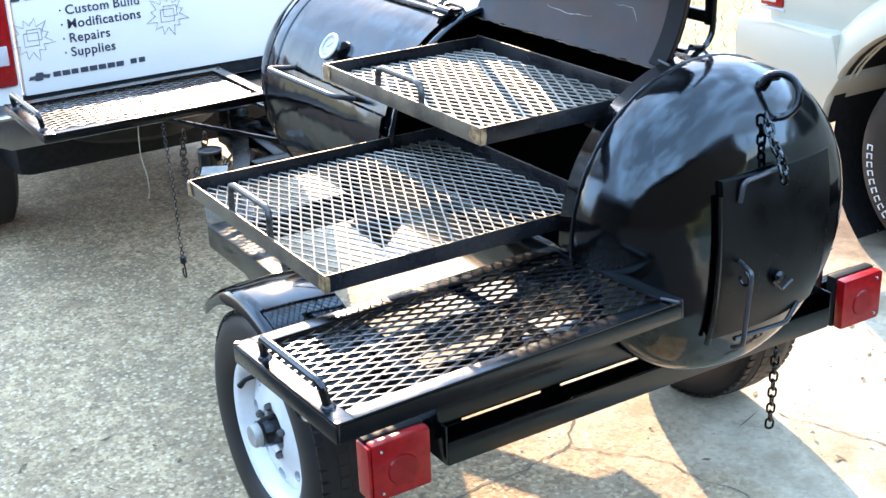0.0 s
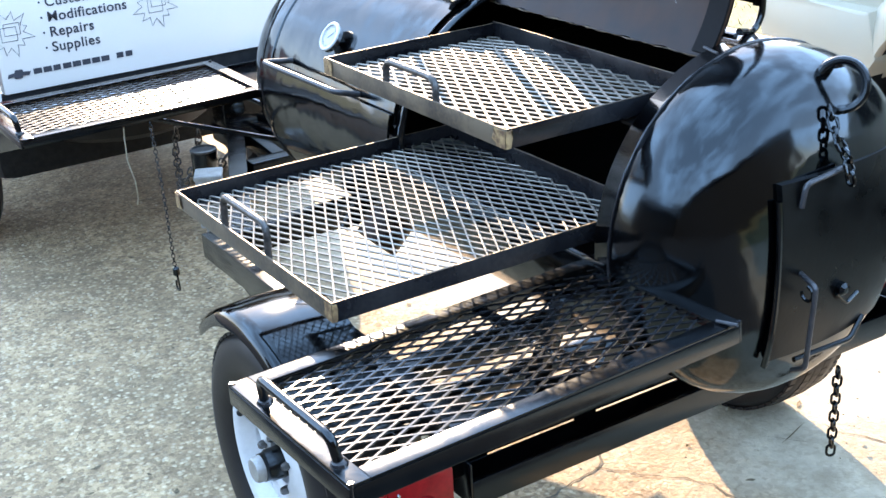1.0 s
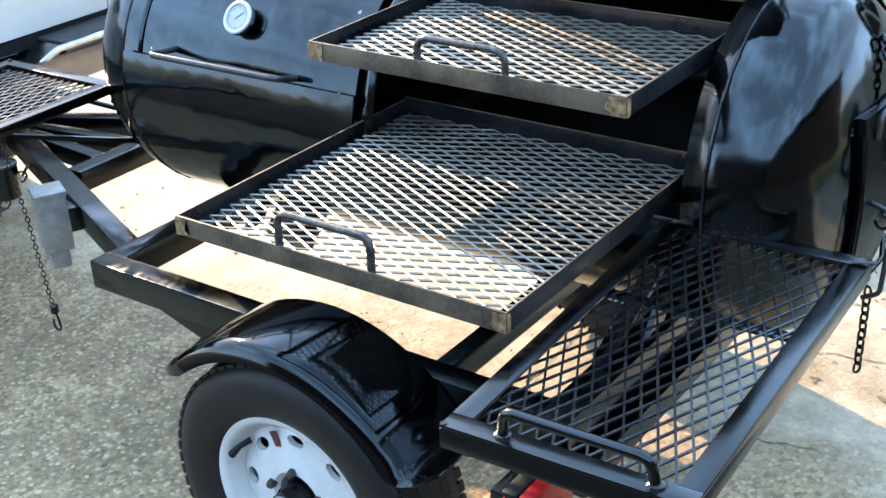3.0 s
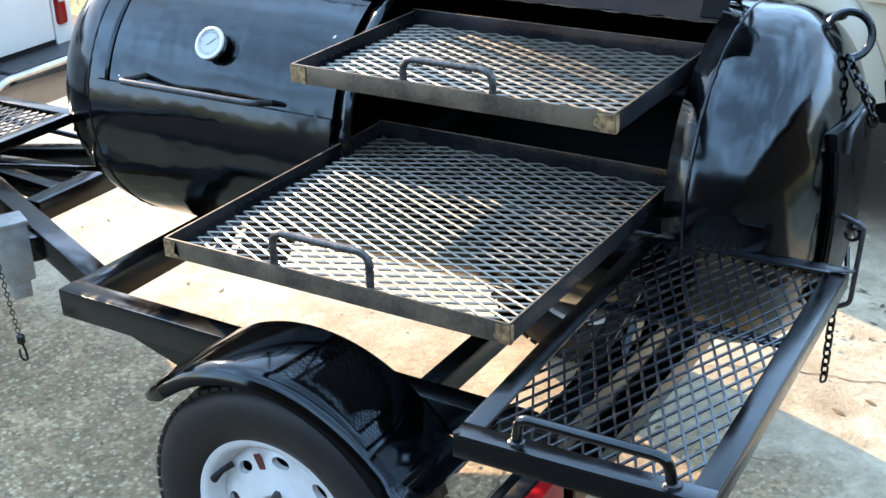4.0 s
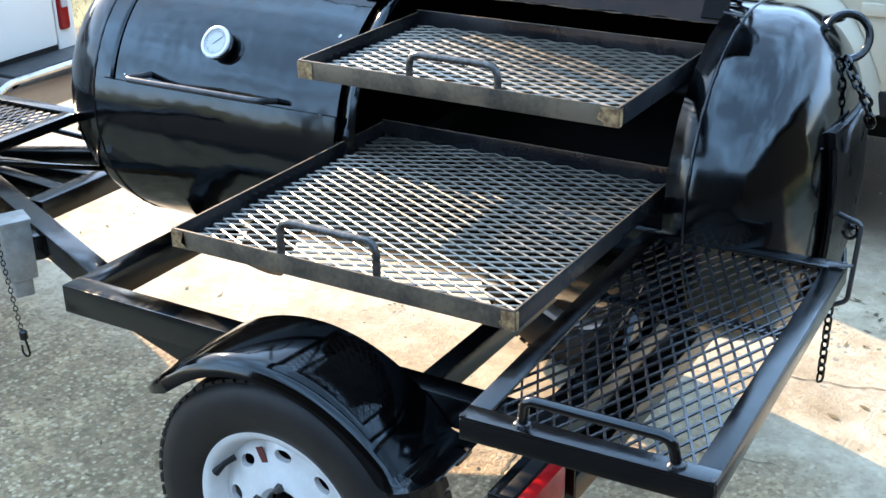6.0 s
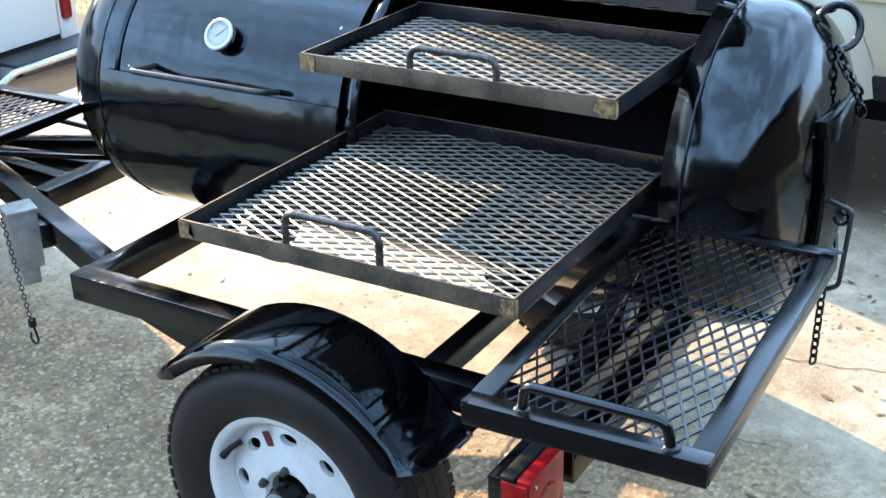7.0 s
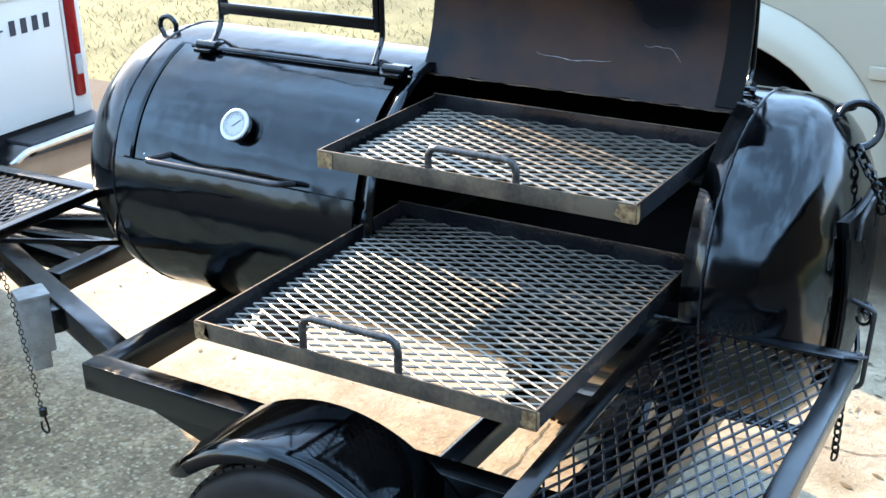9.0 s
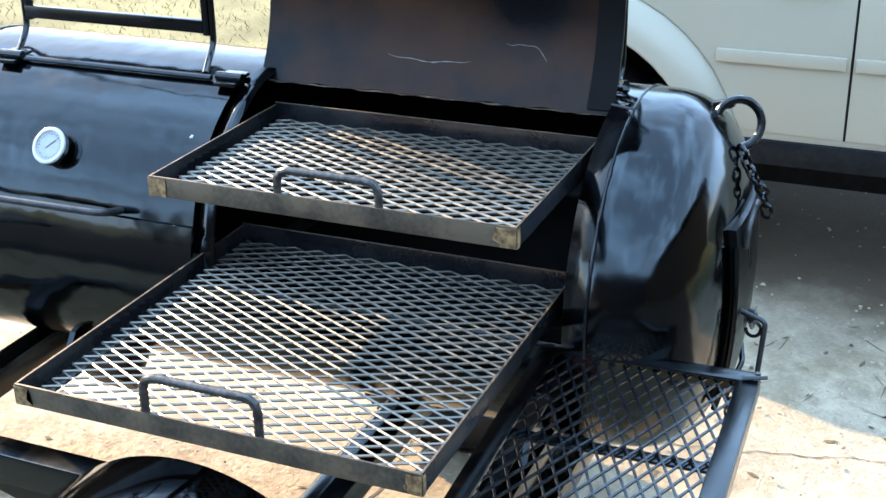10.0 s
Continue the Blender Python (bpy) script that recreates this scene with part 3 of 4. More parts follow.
end_door()
RING = Vector((0.832, 0.834, 1.064))
ring_axis = Vector((0.48, -0.82, 0.27)).normalized()
ru = ring_axis.orthogonal().normalized()
rv = ring_axis.cross(ru)
part("lifting_ring", tube([RING + (ru * math.cos(k / 28 * math.tau) + rv * math.sin(k / 28 * math.tau)) * 0.0395 for k in range(28)], 0.0072, 10, True), M_BLACK, trailer, "welded black lifting ring")
part("ring_weld", beam((0.782, 0.850, 1.092), (0.818, 0.842, 1.104), 0.018, 0.016, 0.004), M_WELD, trailer)
part("lifting_ring", tube([Vector((-0.690, 0.735, 1.118)) + Vector((0.024 * math.cos(k / 20 * math.tau), 0.0, 0.022 * math.sin(k / 20 * math.tau))) for k in range(20)], 0.006, 8, True), M_BLACK, trailer, "welded black lifting ring")
part("pipe_stub", tube([(-0.32, 0.66, 0.56), (-0.32, 0.58, 0.48)], 0.055, 20), M_SOOT, trailer, "short black drain pipe")

# the frame
ZF, BW, BH = 0.52, 0.052, 0.062
YL, YR = 0.264, 1.256
part("chassis_rail", beam((-0.565, YL, ZF), (0.521, YL, ZF), BW, BH), M_BLACK, trailer)
part("chassis_rail", beam((-0.565, YR, ZF), (0.521, YR, ZF), BW, BH), M_BLACK, trailer)
for x, z, h in ((-0.539, ZF - 0.002, BH), (0.30, ZF - 0.004, 0.05)):
    part("cross_member", beam((x, YL + 0.027, z), (x, YR - 0.027, z), BW if x < 0 else 0.038, h), M_BLACK, trailer)
part("rear_cross_member", beam((0.552, YL - 0.03, ZF), (0.552, YR + 0.03, ZF), 0.06, 0.062), M_BLACK, trailer)
part("bumper_channel", prism([(0.552, 0.384), (0.612, 0.384), (0.612, 0.434), (0.606, 0.434), (0.606, 0.400), (0.558, 0.400), (0.558, 0.434), (0.552, 0.434)], "y", YL - 0.025, YR + 0.025, 0.001), M_BLACK, trailer, "black steel channel under the rear end")
for y in (YL - 0.029, YR + 0.026):
    part("end_plate", box((0.545, y, 0.386), (0.611, y + 0.004, 0.47), 0.001), M_BLACK, trailer)
for y in (0.50, 1.02):
    part("channel_bracket", box((0.553, y, 0.40), (0.557, y + 0.05, 0.46), 0.001), M_BLACK, trailer)
APEX_X, APEX_Y = -1.42, 0.722
for a, b in (((-0.545, 0.336, ZF - 0.003), (APEX_X, APEX_Y - 0.02, ZF - 0.003)), ((-0.545, 1.178, ZF - 0.003), (APEX_X, APEX_Y + 0.055, ZF - 0.003))):
    part("tongue_rail", beam(a, b, 0.052, 0.062), M_BLACK, trailer)
part("tongue_brace", beam((-0.998, 0.56, ZF - 0.006), (-0.998, 0.975, ZF - 0.006), 0.052, 0.055), M_BLACK, trailer)
for a, b in (((-1.022, 0.664, ZF - 0.008), (-1.36, 0.694, ZF - 0.008)), ((-1.022, 0.780, ZF - 0.008), (-1.36, 0.733, ZF - 0.008))):
    part("tongue_stiffener", beam(a, b, 0.037, 0.050), M_BLACK, trailer)
part("tongue_tube", beam((-1.36, 0.722, ZF - 0.002), (-1.50, 0.732, ZF - 0.002), 0.062, 0.062), M_BLACK, trailer)
part("coupler", box((-1.60, 0.695, 0.455), (-1.49, 0.775, 0.540), 0.02), M_BLACK, trailer)
for y, s in ((YL, 1), (YR, -1)):
    part("gusset", prism([(-0.42, ZF - BH), (0.05, ZF - BH), (0.02, ZF - 0.16), (-0.10, ZF - 0.16)], "y", y - 0.012, y + 0.012, 0.002), M_BLACK, trailer)
part("axle", tube([(0.100, YL - 0.04, 0.27), (0.100, YR + 0.04, 0.27)], 0.028, 16), M_BLACK, trailer)
for x in (-0.40, 0.56):
    for y in (TY - 0.26, TY + 0.22):
        part("tank_saddle", prism([(y, ZF - 0.01), (y + 0.05, ZF - 0.01), (TY + (y - TY) * 0.80 + 0.05, 0.58), (TY + (y - TY) * 0.80, 0.58)], "x", x, x + 0.012, 0), M_BLACK, trailer)


# wheels
WX, WZ = 0.100, 0.270


def wheel(x, y, flip, spin=0.0):
    m = pose(x, y, WZ, 0, spin, 180 if flip else 0)
    w = part("tyre", lathe([(0.168, -0.062), (0.172, -0.072), (0.200, -0.086), (0.235, -0.091), (0.258, -0.086), (0.273, -0.075), (0.281, -0.058), (0.284, -0.030), (0.2845, 0), (0.284, 0.030), (0.281, 0.058), (0.273, 0.075), (0.258, 0.086), (0.235, 0.091), (0.200, 0.086), (0.172, 0.072), (0.168, 0.062)], "y", 72, closed=True), M_RUBBER, trailer, "black rubber tyre", 60, at=m)
    bm = bmesh.new()
    for k in range(64):
        a = k / 64 * math.tau
        for side in (-1, 1):
            c = Matrix.Rotation(a, 4, "Y") @ Matrix.Translation((0.2800, side * 0.062, 0))
            box((-0.006, -0.014, -0.0098), (0.0004, 0.016, 0.0098), 0, bm, c)
    for y_ in (-0.026, 0.0, 0.026):
        for k in range(64):
            c = Matrix.Rotation((k + 0.5 * (y_ == 0)) / 64 * math.tau, 4, "Y") @ Matrix.Translation((0.2840, y_, 0))
            box((-0.006, -0.010, -0.0115), (0.0008, 0.010, 0.0115), 0, bm, c)
    part("tread", bm, M_RUBBER, w, at=m)
    rim = part("rim", lathe([(0.160, 0.06), (0.166, 0.066), (0.176, 0.068), (0.178, 0.064), (0.170, 0.055), (0.166, -0.055), (0.178, -0.066), (0.176, -0.074), (0.167, -0.073), (0.158, -0.066), (0.153, -0.050), (0.146, -0.040), (0.146, -0.034), (0.155, -0.036)], "y", 60, closed=True), M_RIM, trailer, "white painted steel rim", 40, at=m)
    bm = bmesh.new()
    holes, n = 8, 24
    for h in range(holes):
        a0 = h / holes * math.tau
        half = math.pi / holes
        outer, inner = [], []
        for k in range(n):
            t = k / n * math.tau
            u, v = math.cos(t), math.sin(t)
            q = max(abs(u), abs(v))
            rr, aa = 0.112 + 0.036 * u / q, a0 + half * v / q
            outer.append((rr * math.cos(aa), -0.044 + 0.010 * (rr - 0.112) / 0.036, rr * math.sin(aa)))
            rr, aa = 0.118 + 0.0125 * u, a0 + 0.019 * v / 0.118
            inner.append((rr * math.cos(aa), -0.045, rr * math.sin(aa)))
        deep = [(p[0], p[1] + 0.012, p[2]) for p in inner]
        loft([outer, inner, deep], True, bm)
    bmesh.ops.remove_doubles(bm, verts=bm.verts[:], dist=0.0004)
    part("wheel_disc", bm, M_RIM, rim, "white disc with oval holes", 40, at=m)
    part("wheel_centre", lathe([(0.0775, -0.0535), (0.062, -0.058), (0.055, -0.058), (0.046, -0.050), (0.046, -0.030), (0.0775, -0.046)], "y", 48, closed=True), M_RIM, rim, "", 40, at=m)
    part("brake_drum", lathe([(0.14, -0.010), (0.14, 0.05)], "y", 40), M_DARK, rim, at=m)
    part("hub", lathe([(0.034, -0.02), (0.034, -0.075), (0.030, -0.082), (0.030, -0.092)], "y", 28), M_BLACK, rim, "black hub", at=m)
    part("hub_cap", lathe([(0.0275, -0.080), (0.0275, -0.104), (0.024, -0.110), (0.004, -0.111)], "y", 28), M_GALV, rim, "bright hub cap", at=m)
    for k in range(5):
        a = radians(72 * k + 20)
        part("lug_nut", lathe([(0.0095, -0.055), (0.0085, -0.067), (0.006, -0.071)], "y", 6), M_REBAR, rim, at=m @ Matrix.Translation((0.058 * math.cos(a), 0, 0.058 * math.sin(a))))
    part("sticker", box((-0.007, -0.0470, 0.098), (0.008, -0.0450, 0.133), 0), M_STICKER, rim, "small dark red sticker", at=m @ Matrix.Rotation(radians(-24), 4, "Y"))
    part("valve_stem", tube([(-0.112, -0.046, 0.082), (-0.126, -0.062, 0.072), (-0.142, -0.070, 0.052)], [0.006, 0.0055, 0.008], 8), M_DARK, rim, at=m)


wheel(WX, 0.152, False)
wheel(WX, 1.368, True, 20)


def fender(y0, y1, outer):
    """A rolled mudguard: a broad band over the wheel with a lip on its outer edge and a flared front tip."""
    s = -1 if outer == y0 else 1
    rows = []
    for k in range(41):
        a = 145 - k * 2.725
        r = 0.334 + (0.018 * ((a - 124) / 23) ** 2 if a > 124 else 0) 
        ca, sa = math.cos(radians(a)), math.sin(radians(a))
        row = []
        lip = min(1.0, 0.5 + max(0.0, 145 - a) / 22)
        for y, dr in ((outer - s * 0.0, -0.034 * lip), (outer - s * 0.004, -0.014 * lip), (outer - s * 0.014, -0.003), (outer - s * 0.030, 0.0), ((y0 + y1) / 2, 0.004), (y0 + y1 - outer, 0.0)):
            inset = 0.026 * max(0.0, 1 - k / 5) ** 2
            y += inset * (1 if y < (y0 + y1) / 2 - 0.01 else -1 if y > (y0 + y1) / 2 + 0.01 else 0)
            row.append((WX + (r + dr) * ca, y, WZ + (r + dr) * sa))
        rows.append(row)
    end = rows[-1]
    for k in range(1, 9):
        q = k / 8
        tail = []
        for x, y, z in end:
            tail.append((x + 0.085 * q - 0.012 * math.sin(q * math.pi), y, z - 0.030 * math.sin(q * math.pi / 2) + 0.050 * q * q))
        rows.append(tail)
    part("fender", thick(loft(rows), 0.003), M_FENDER, trailer, "glossy black rolled mudguard", 60)
    part("fender_bracket", box((0.36, min(YL, y1) - 0.02, 0.40), (0.40, YL, 0.43), 0.003) if s < 0 else box((0.36, YR, 0.40), (0.40, YR + 0.06, 0.43), 0.003), M_BLACK, trailer)


fender(0.045, 0.234, 0.045)
fender(1.286, 1.475, 1.475)


TLX, TLZ = 0.612, 0.422


def tail_light(y, s):
    b = part("tail_light", box((TLX - 0.055, y - 0.066, TLZ - 0.064), (TLX - 0.028, y + 0.066, TLZ + 0.064), 0.006), M_DARK, trailer, "square tail light with red lens")
    part("lens", box((TLX - 0.027, y - 0.064, TLZ - 0.062), (TLX, y + 0.064, TLZ + 0.062), 0.008), M_RED, b, "red lens")
    part("side_lens", box((TLX - 0.050, y + s * 0.0665 - 0.004, TLZ - 0.058), (TLX - 0.004, y + s * 0.0665 + 0.003, TLZ + 0.056), 0.003), M_RED, b, "red side lens")
    part("reflector", lathe([(0.032, 0.0), (0.030, 0.004), (0.004, 0.005)], "x", 24), M_AMBER, b, at=Matrix.Translation((TLX, y, TLZ - 0.006)))
    for dz in (-0.045, 0.045):
        part("screw", lathe([(0.004, 0), (0.003, 0.003)], "x", 8), M_CHROME, b, at=Matrix.Translation((TLX, y + s * 0.045, TLZ + dz)))
    part("light_bracket", box((TLX - 0.085, min(y + s * 0.05, y - s * 0.17), TLZ - 0.01), (TLX - 0.056, max(y + s * 0.05, y - s * 0.17), TLZ + 0.045), 0.003), M_BLACK, trailer)


tail_light(0.138, -1)
tail_light(1.392, 1)


# side shelves
def shelf(x0, x1, y0, y1, z, hx0, hx1, turn, tall, lean):
    """An angle-iron frame with expanded metal let into it, turned a little about its near corner."""
    m = pose(x0, y0, z, 0, 0, turn)
    w, d, t, wide = x1 - x0, y1 - y0, 0.005, 0.031
    s = part("side_shelf", box((0, -0.001, -tall), (w, t, -t), 0.0015), M_BLACK, trailer, "black expanded-metal side shelf with a bar at its end", at=m)
    for a0, a1, b0, b1 in ((0, w, 0, wide), (0, w, d - wide, d), (0, wide, wide, d - wide), (w - wide, w, wide, d - wide)):
        part("frame_top", box((a0, b0, -t), (a1, b1, 0), 0.0015), M_BLACK, s, at=m)
    for a0, a1, b0, b1 in ((0, w, d - t, d + 0.001), (-0.001, t, t, d - t), (w - t, w + 0.001, t, d - t)):
        part("frame_side", box((a0, b0, -tall), (a1, b1, -t), 0.0015), M_BLACK, s, at=m)
    part("mesh_panel", expanded(0.012, w - 0.012, 0.012, d - 0.012, -0.010, False, 0.0234, 0.0508, 0.0037, 0.0030, lean, 0.0015), M_MESH, s, "black painted expanded metal", 0, at=m)
    a, b = hx0 - x0, hx1 - x0
    part("end_bar", tube(rounded([(a, 0.016, -0.002), (a + 0.006, 0.010, 0.042), (b - 0.006, 0.010, 0.040), (b, 0.016, -0.002)], 0.016), 0.0072, 12), M_BLACK, s, "bent black bar", at=m)
    for q in (a, b):
        part("weld_bead", lathe([(0.013, -0.001), (0.011, 0.004), (0.006, 0.007)], "z", 10), M_WELD, s, at=m @ Matrix.Translation((q, 0.016, 0)))
    for q in ((0.004, 0.004), (w - 0.004, 0.004), (0.004, d - 0.004), (w - 0.004, d - 0.004)):
        part("corner_bead", tube([(q[0], q[1], -tall + 0.004), (q[0], q[1], -0.016), (q[0], q[1], 0.0012)], [0.004, 0.0052, 0.0046], 7), M_WELD, s, at=m)
    part("stay", box((0.005, d * 0.62, -0.022), (w - 0.005, d * 0.62 + 0.022, -0.017), 0.001), M_BLACK, s, at=m)
    return s


shelf(0.640, 0.976, -0.180, 0.505, 0.785, 0.722, 0.925, 2.4, 0.034, -4)
shelf(-1.115, -0.745, -0.105, 0.535, 0.785, -1.06, -0.80, 1.0, 0.022, -4)
part("shelf_arm", beam((0.655, 0.42, 0.738), (0.552, 0.42, ZF - 0.004), 0.03, 0.03, up=(1, 0, 0)), M_BLACK, trailer)
part("shelf_arm", beam((-0.77, 0.53, 0.752), (-0.66, 0.62, 0.70), 0.014, 0.014), M_BLACK, trailer)
part("shelf_arm", beam((-1.0, 0.50, 0.752), (-0.72, 0.66, 0.66), 0.012, 0.012), M_BLACK, trailer)
part("shelf_arm", beam((-0.82, 0.25, 0.752), (-0.72, 0.64, 0.62), 0.012, 0.012), M_BLACK, trailer)
part("rod_end", tube([(0.925, 0.487, 0.7872), (0.960, 0.497, 0.7905)], 0.003, 8), M_PULL, trailer)

# tongue jack
JACK = pose(-0.885, 0.395, 0.0, 0, 0, -27)
jack = part("tongue_jack", box((-0.034, -0.034, 0.405), (0.034, 0.034, 0.548), 0.006), M_GALV, trailer, "galvanised square tongue jack", at=JACK)
part("jack_cap", box((-0.037, -0.037, 0.540), (0.037, 0.037, 0.553), 0.004), M_GALV, jack, at=JACK)
part("jack_foot", box((-0.022, -0.022, 0.360), (0.022, 0.022, 0.408), 0.004), M_GALV, jack, at=JACK)
part("jack_bracket", box((-0.030, 0.030, 0.445), (0.030, 0.085, 0.505), 0.004), M_BLACK, jack, at=JACK)


# ---- cooking trays ----
def weld_patch(x, y, z, s, along, tall, seed):
    """A heat-tinted patch on a tray's corner, with a ragged edge, on its front face and round its side."""
    rng = random.Random(seed)
    bm = bmesh.new()
    for run, put in ((along, lambda u, v: (x + s * u, y - 0.0010, z - v)), (along * 0.35, lambda u, v: (x - s * 0.0010, y + u, z - v))):
        line = [(0.0, 0.002), (run * rng.uniform(0.8, 1.1), 0.002)] + [(run * rng.uniform(0.55, 1.15), tall * q) for q in (0.25, 0.45, 0.65, 0.85)] + [(run * rng.uniform(0.5, 0.9), tall - 0.001), (0.0, tall - 0.001)]
        bm.faces.new([bm.verts.new(put(u, v)) for u, v in line])
    bmesh.ops.triangulate(bm, faces=bm.faces[:])
    bmesh.ops.solidify(bm, geom=bm.faces[:], thickness=0.0006)
    return bm


def tray(x0, x1, y0, y1, z, hx0, hx1, rise, strand, label):
    """A pull-out rack: angle-iron sides, expanded-metal bottom, a ribbed bar handle."""
    t = thing("cooking_tray", ((x0 + x1) / 2, (y0 + y1) / 2, z), label, "grill tray", "pull-out trays of the smoker")
    h, k = 0.032, 0.004
    for name, lo, hi in (("front_rail", (x0, y0, z - h), (x1, y0 + k, z)), ("back_rail", (x0, y1 - k, z - h), (x1, y1, z + 0.004)), ("side_rail", (x0, y0 + k, z - h), (x0 + k, y1 - k, z)), ("side_rail", (x1 - k, y0 + k, z - h), (x1, y1 - k, z))):
        r = part(name, box(lo, hi, 0.001), M_FRONT if "front" in name else M_STEEL, t, "mill-scale steel angle, brown at its edges")
        part("worn_edge", box((lo[0] + 0.0004, lo[1] + 0.0004, hi[2] - 0.0004), (hi[0] - 0.0004, hi[1] - 0.0004, hi[2] + 0.0006), 0.0002), M_EDGE, r, "worn rusty top edge")
        if "side" not in name:
            part("rail_foot", box((lo[0] + k, y0 + k if "front" in name else y1 - 0.03, z - h), (hi[0] - k, y0 + 0.03 if "front" in name else y1 - k, z - h + 0.004), 0.0005), M_STEEL, r)
        else:
            part("rail_foot", box((x0 + k if lo[0] == x0 else x1 - 0.03, y0 + 0.03, z - h), (x0 + 0.03 if lo[0] == x0 else x1 - k, y1 - 0.03, z - h + 0.004), 0.0005), M_STEEL, r)
    part("mesh_panel", expanded(x0 + 0.014, x1 - 0.014, y0 + 0.014, y1 - 0.014, z - h + 0.010, True, 0.0234, 0.0508, strand, 0.0026, 22, 0.0008), M_EXPANDED, t, "bare bright expanded metal", 0)
    pts = dense(rounded([(hx0, y0 + 0.007, z - 0.02), (hx0, y0 + 0.009, z + rise), (hx1, y0 + 0.009, z + rise), (hx1, y0 + 0.007, z - 0.02)], 0.022), 0.004)
    part("handle", tube(pts, 0.0058, 10, ribs=0.20), M_REBAR, t, "ribbed steel bar handle")
    for n, x in enumerate((x0, x1)):
        part("corner_weld", weld_patch(x, y0, z, 1 if x == x0 else -1, 0.034 if z > 1 else 0.026, h, 40 + n + int(z * 10)), M_HEAT, t, "heat-tinted tan weld patch")
    return t


tray(0.0, 0.625, 0.0, 0.615, 0.85, 0.216, 0.392, 0.052, 0.0033, "lower pull-out tray of bare expanded steel in a dark angle frame")
tray(0.03, 0.632, 0.318, 0.71, 1.052, 0.254, 0.420, 0.036, 0.0041, "upper pull-out tray of bare expanded steel in a dark angle frame")
for z in (0.812, 1.014):
    for x in (0.056, 0.640):
        part("tray_runner", box((x - 0.022, 0.50 if z < 1 else 0.56, z - 0.006), (x + 0.014, 1.0 if z < 1 else 0.92, z), 0.001), M_INNER, trailer)


# ---- hanging chains ----
def chain(name, points, link, wire, label, material=M_BLACK, category="chain"):
    """Links along a line, every other one turned."""
    t = thing(name, points[-1], label, category)
    pts = dense([Vector(p) for p in points], 0.002)
    walked, last, k = 0.0, pts[0], 0
    for p, q in zip(pts, pts[1:]):
        walked += (q - p).length
        if walked < link * 0.74:
            continue
        walked, k = 0.0, k + 1
        d = (q - last).normalized()
        last = q
        m = d.to_track_quat("Z", "Y").to_matrix().to_4x4() @ Matrix.Rotation(radians(90 * (k % 2) + 20), 4, "Z")
        m.translation = q
        w = link * 0.33
        loop = [(w * math.cos(a), 0, (link / 2 - w) * (1 if math.sin(a) > 0 else -1) + w * math.sin(a)) for a in [i / 14 * math.tau + 0.1 for i in range(14)]]
        part("link", tube(loop, wire, 6, True), material, t, at=m)
    return t


chain("safety_chain", [(0.840, 0.796, 1.046), (0.864, 0.789, 1.002), (0.888, 0.796, 0.962), (0.896, 0.798, 0.925)], 0.024, 0.0032, "black steel chain hanging from the lifting ring")
chain("safety_chain", [(0.850, 0.857, 0.560), (0.845, 0.858, 0.372)], 0.023, 0.0026, "short black chain hanging below the firebox door")
hook = chain("hook_chain", [(-0.752, 0.215, 0.768), (-0.70, 0.205, 0.60), (-0.655, 0.192, 0.405)], 0.012, 0.0012, "thin dark chain with an open hook under the shelf")
part("swivel", lathe([(0.004, -0.012), (0.009, -0.008), (0.009, 0.008), (0.004, 0.012)], "z", 12), M_BLACK, hook, at=Matrix.Translation((-0.653, 0.193, 0.402)))
part("hook", tube([(-0.652, 0.193, 0.395), (-0.645, 0.193, 0.375)] + [(-0.654 + 0.011 * math.cos(radians(a)), 0.193, 0.362 + 0.011 * math.sin(radians(a))) for a in range(30, -190, -20)] + [(-0.664, 0.193, 0.374)], 0.0026, 8), M_BLACK, hook, "open wire hook")
for dx, dy in ((0.0, 0.0), (0.07, 0.05)):
    chain("safety_chain", [(-1.68 + dx, 0.60 + dy, 0.45), (-1.60 + dx, 0.56 + dy, 0.385), (-1.48 + dx, 0.52 + dy, 0.33), (-1.38 + dx, 0.485 + dy, 0.335), (-1.28 + dx, 0.525 + dy, 0.47)], 0.034, 0.0030, "looped grey safety chain on the trailer tongue", M_REBAR)
cup = part("hitch_cup", lathe([(0.030, -0.09), (0.038, -0.085), (0.038, -0.004), (0.034, -0.002), (0.010, -0.001)], "z", 28), M_BLACK, trailer, "black round cup under the tongue", at=Matrix.Translation((-1.225, 0.515, 0.50)))
part("bright_rim", lathe([(0.036, -0.003), (0.0395, -0.002), (0.0395, 0.004), (0.034, 0.006), (0.033, 0.0)], "z", 28), M_REBAR, cup, "worn grey metal rim", at=Matrix.Translation((-1.225, 0.515, 0.50)))
twine = thing("twine", (-0.78, 0.16, 0.5), "frayed pale twine hanging from the shelf", "string")
part("strand", tube([(-0.752, 0.150, 0.775), (-0.765, 0.150, 0.73), (-0.775, 0.152, 0.67), (-0.78, 0.165, 0.61), (-0.80, 0.172, 0.56), (-0.835, 0.178, 0.53)], 0.0019, 6), M_ROPE, twine)


# ---- white pickup truck ----
GX, GY0, GY1, GZ0, GZ1 = -1.80, 0.115, 1.325, 0.62, 1.02
truck = thing("pickup_truck", (-4.0, (GY0 + GY1) / 2, 0.0), "white pickup truck with lettering on its tailgate", "truck")
GC = (GY0 + GY1) / 2


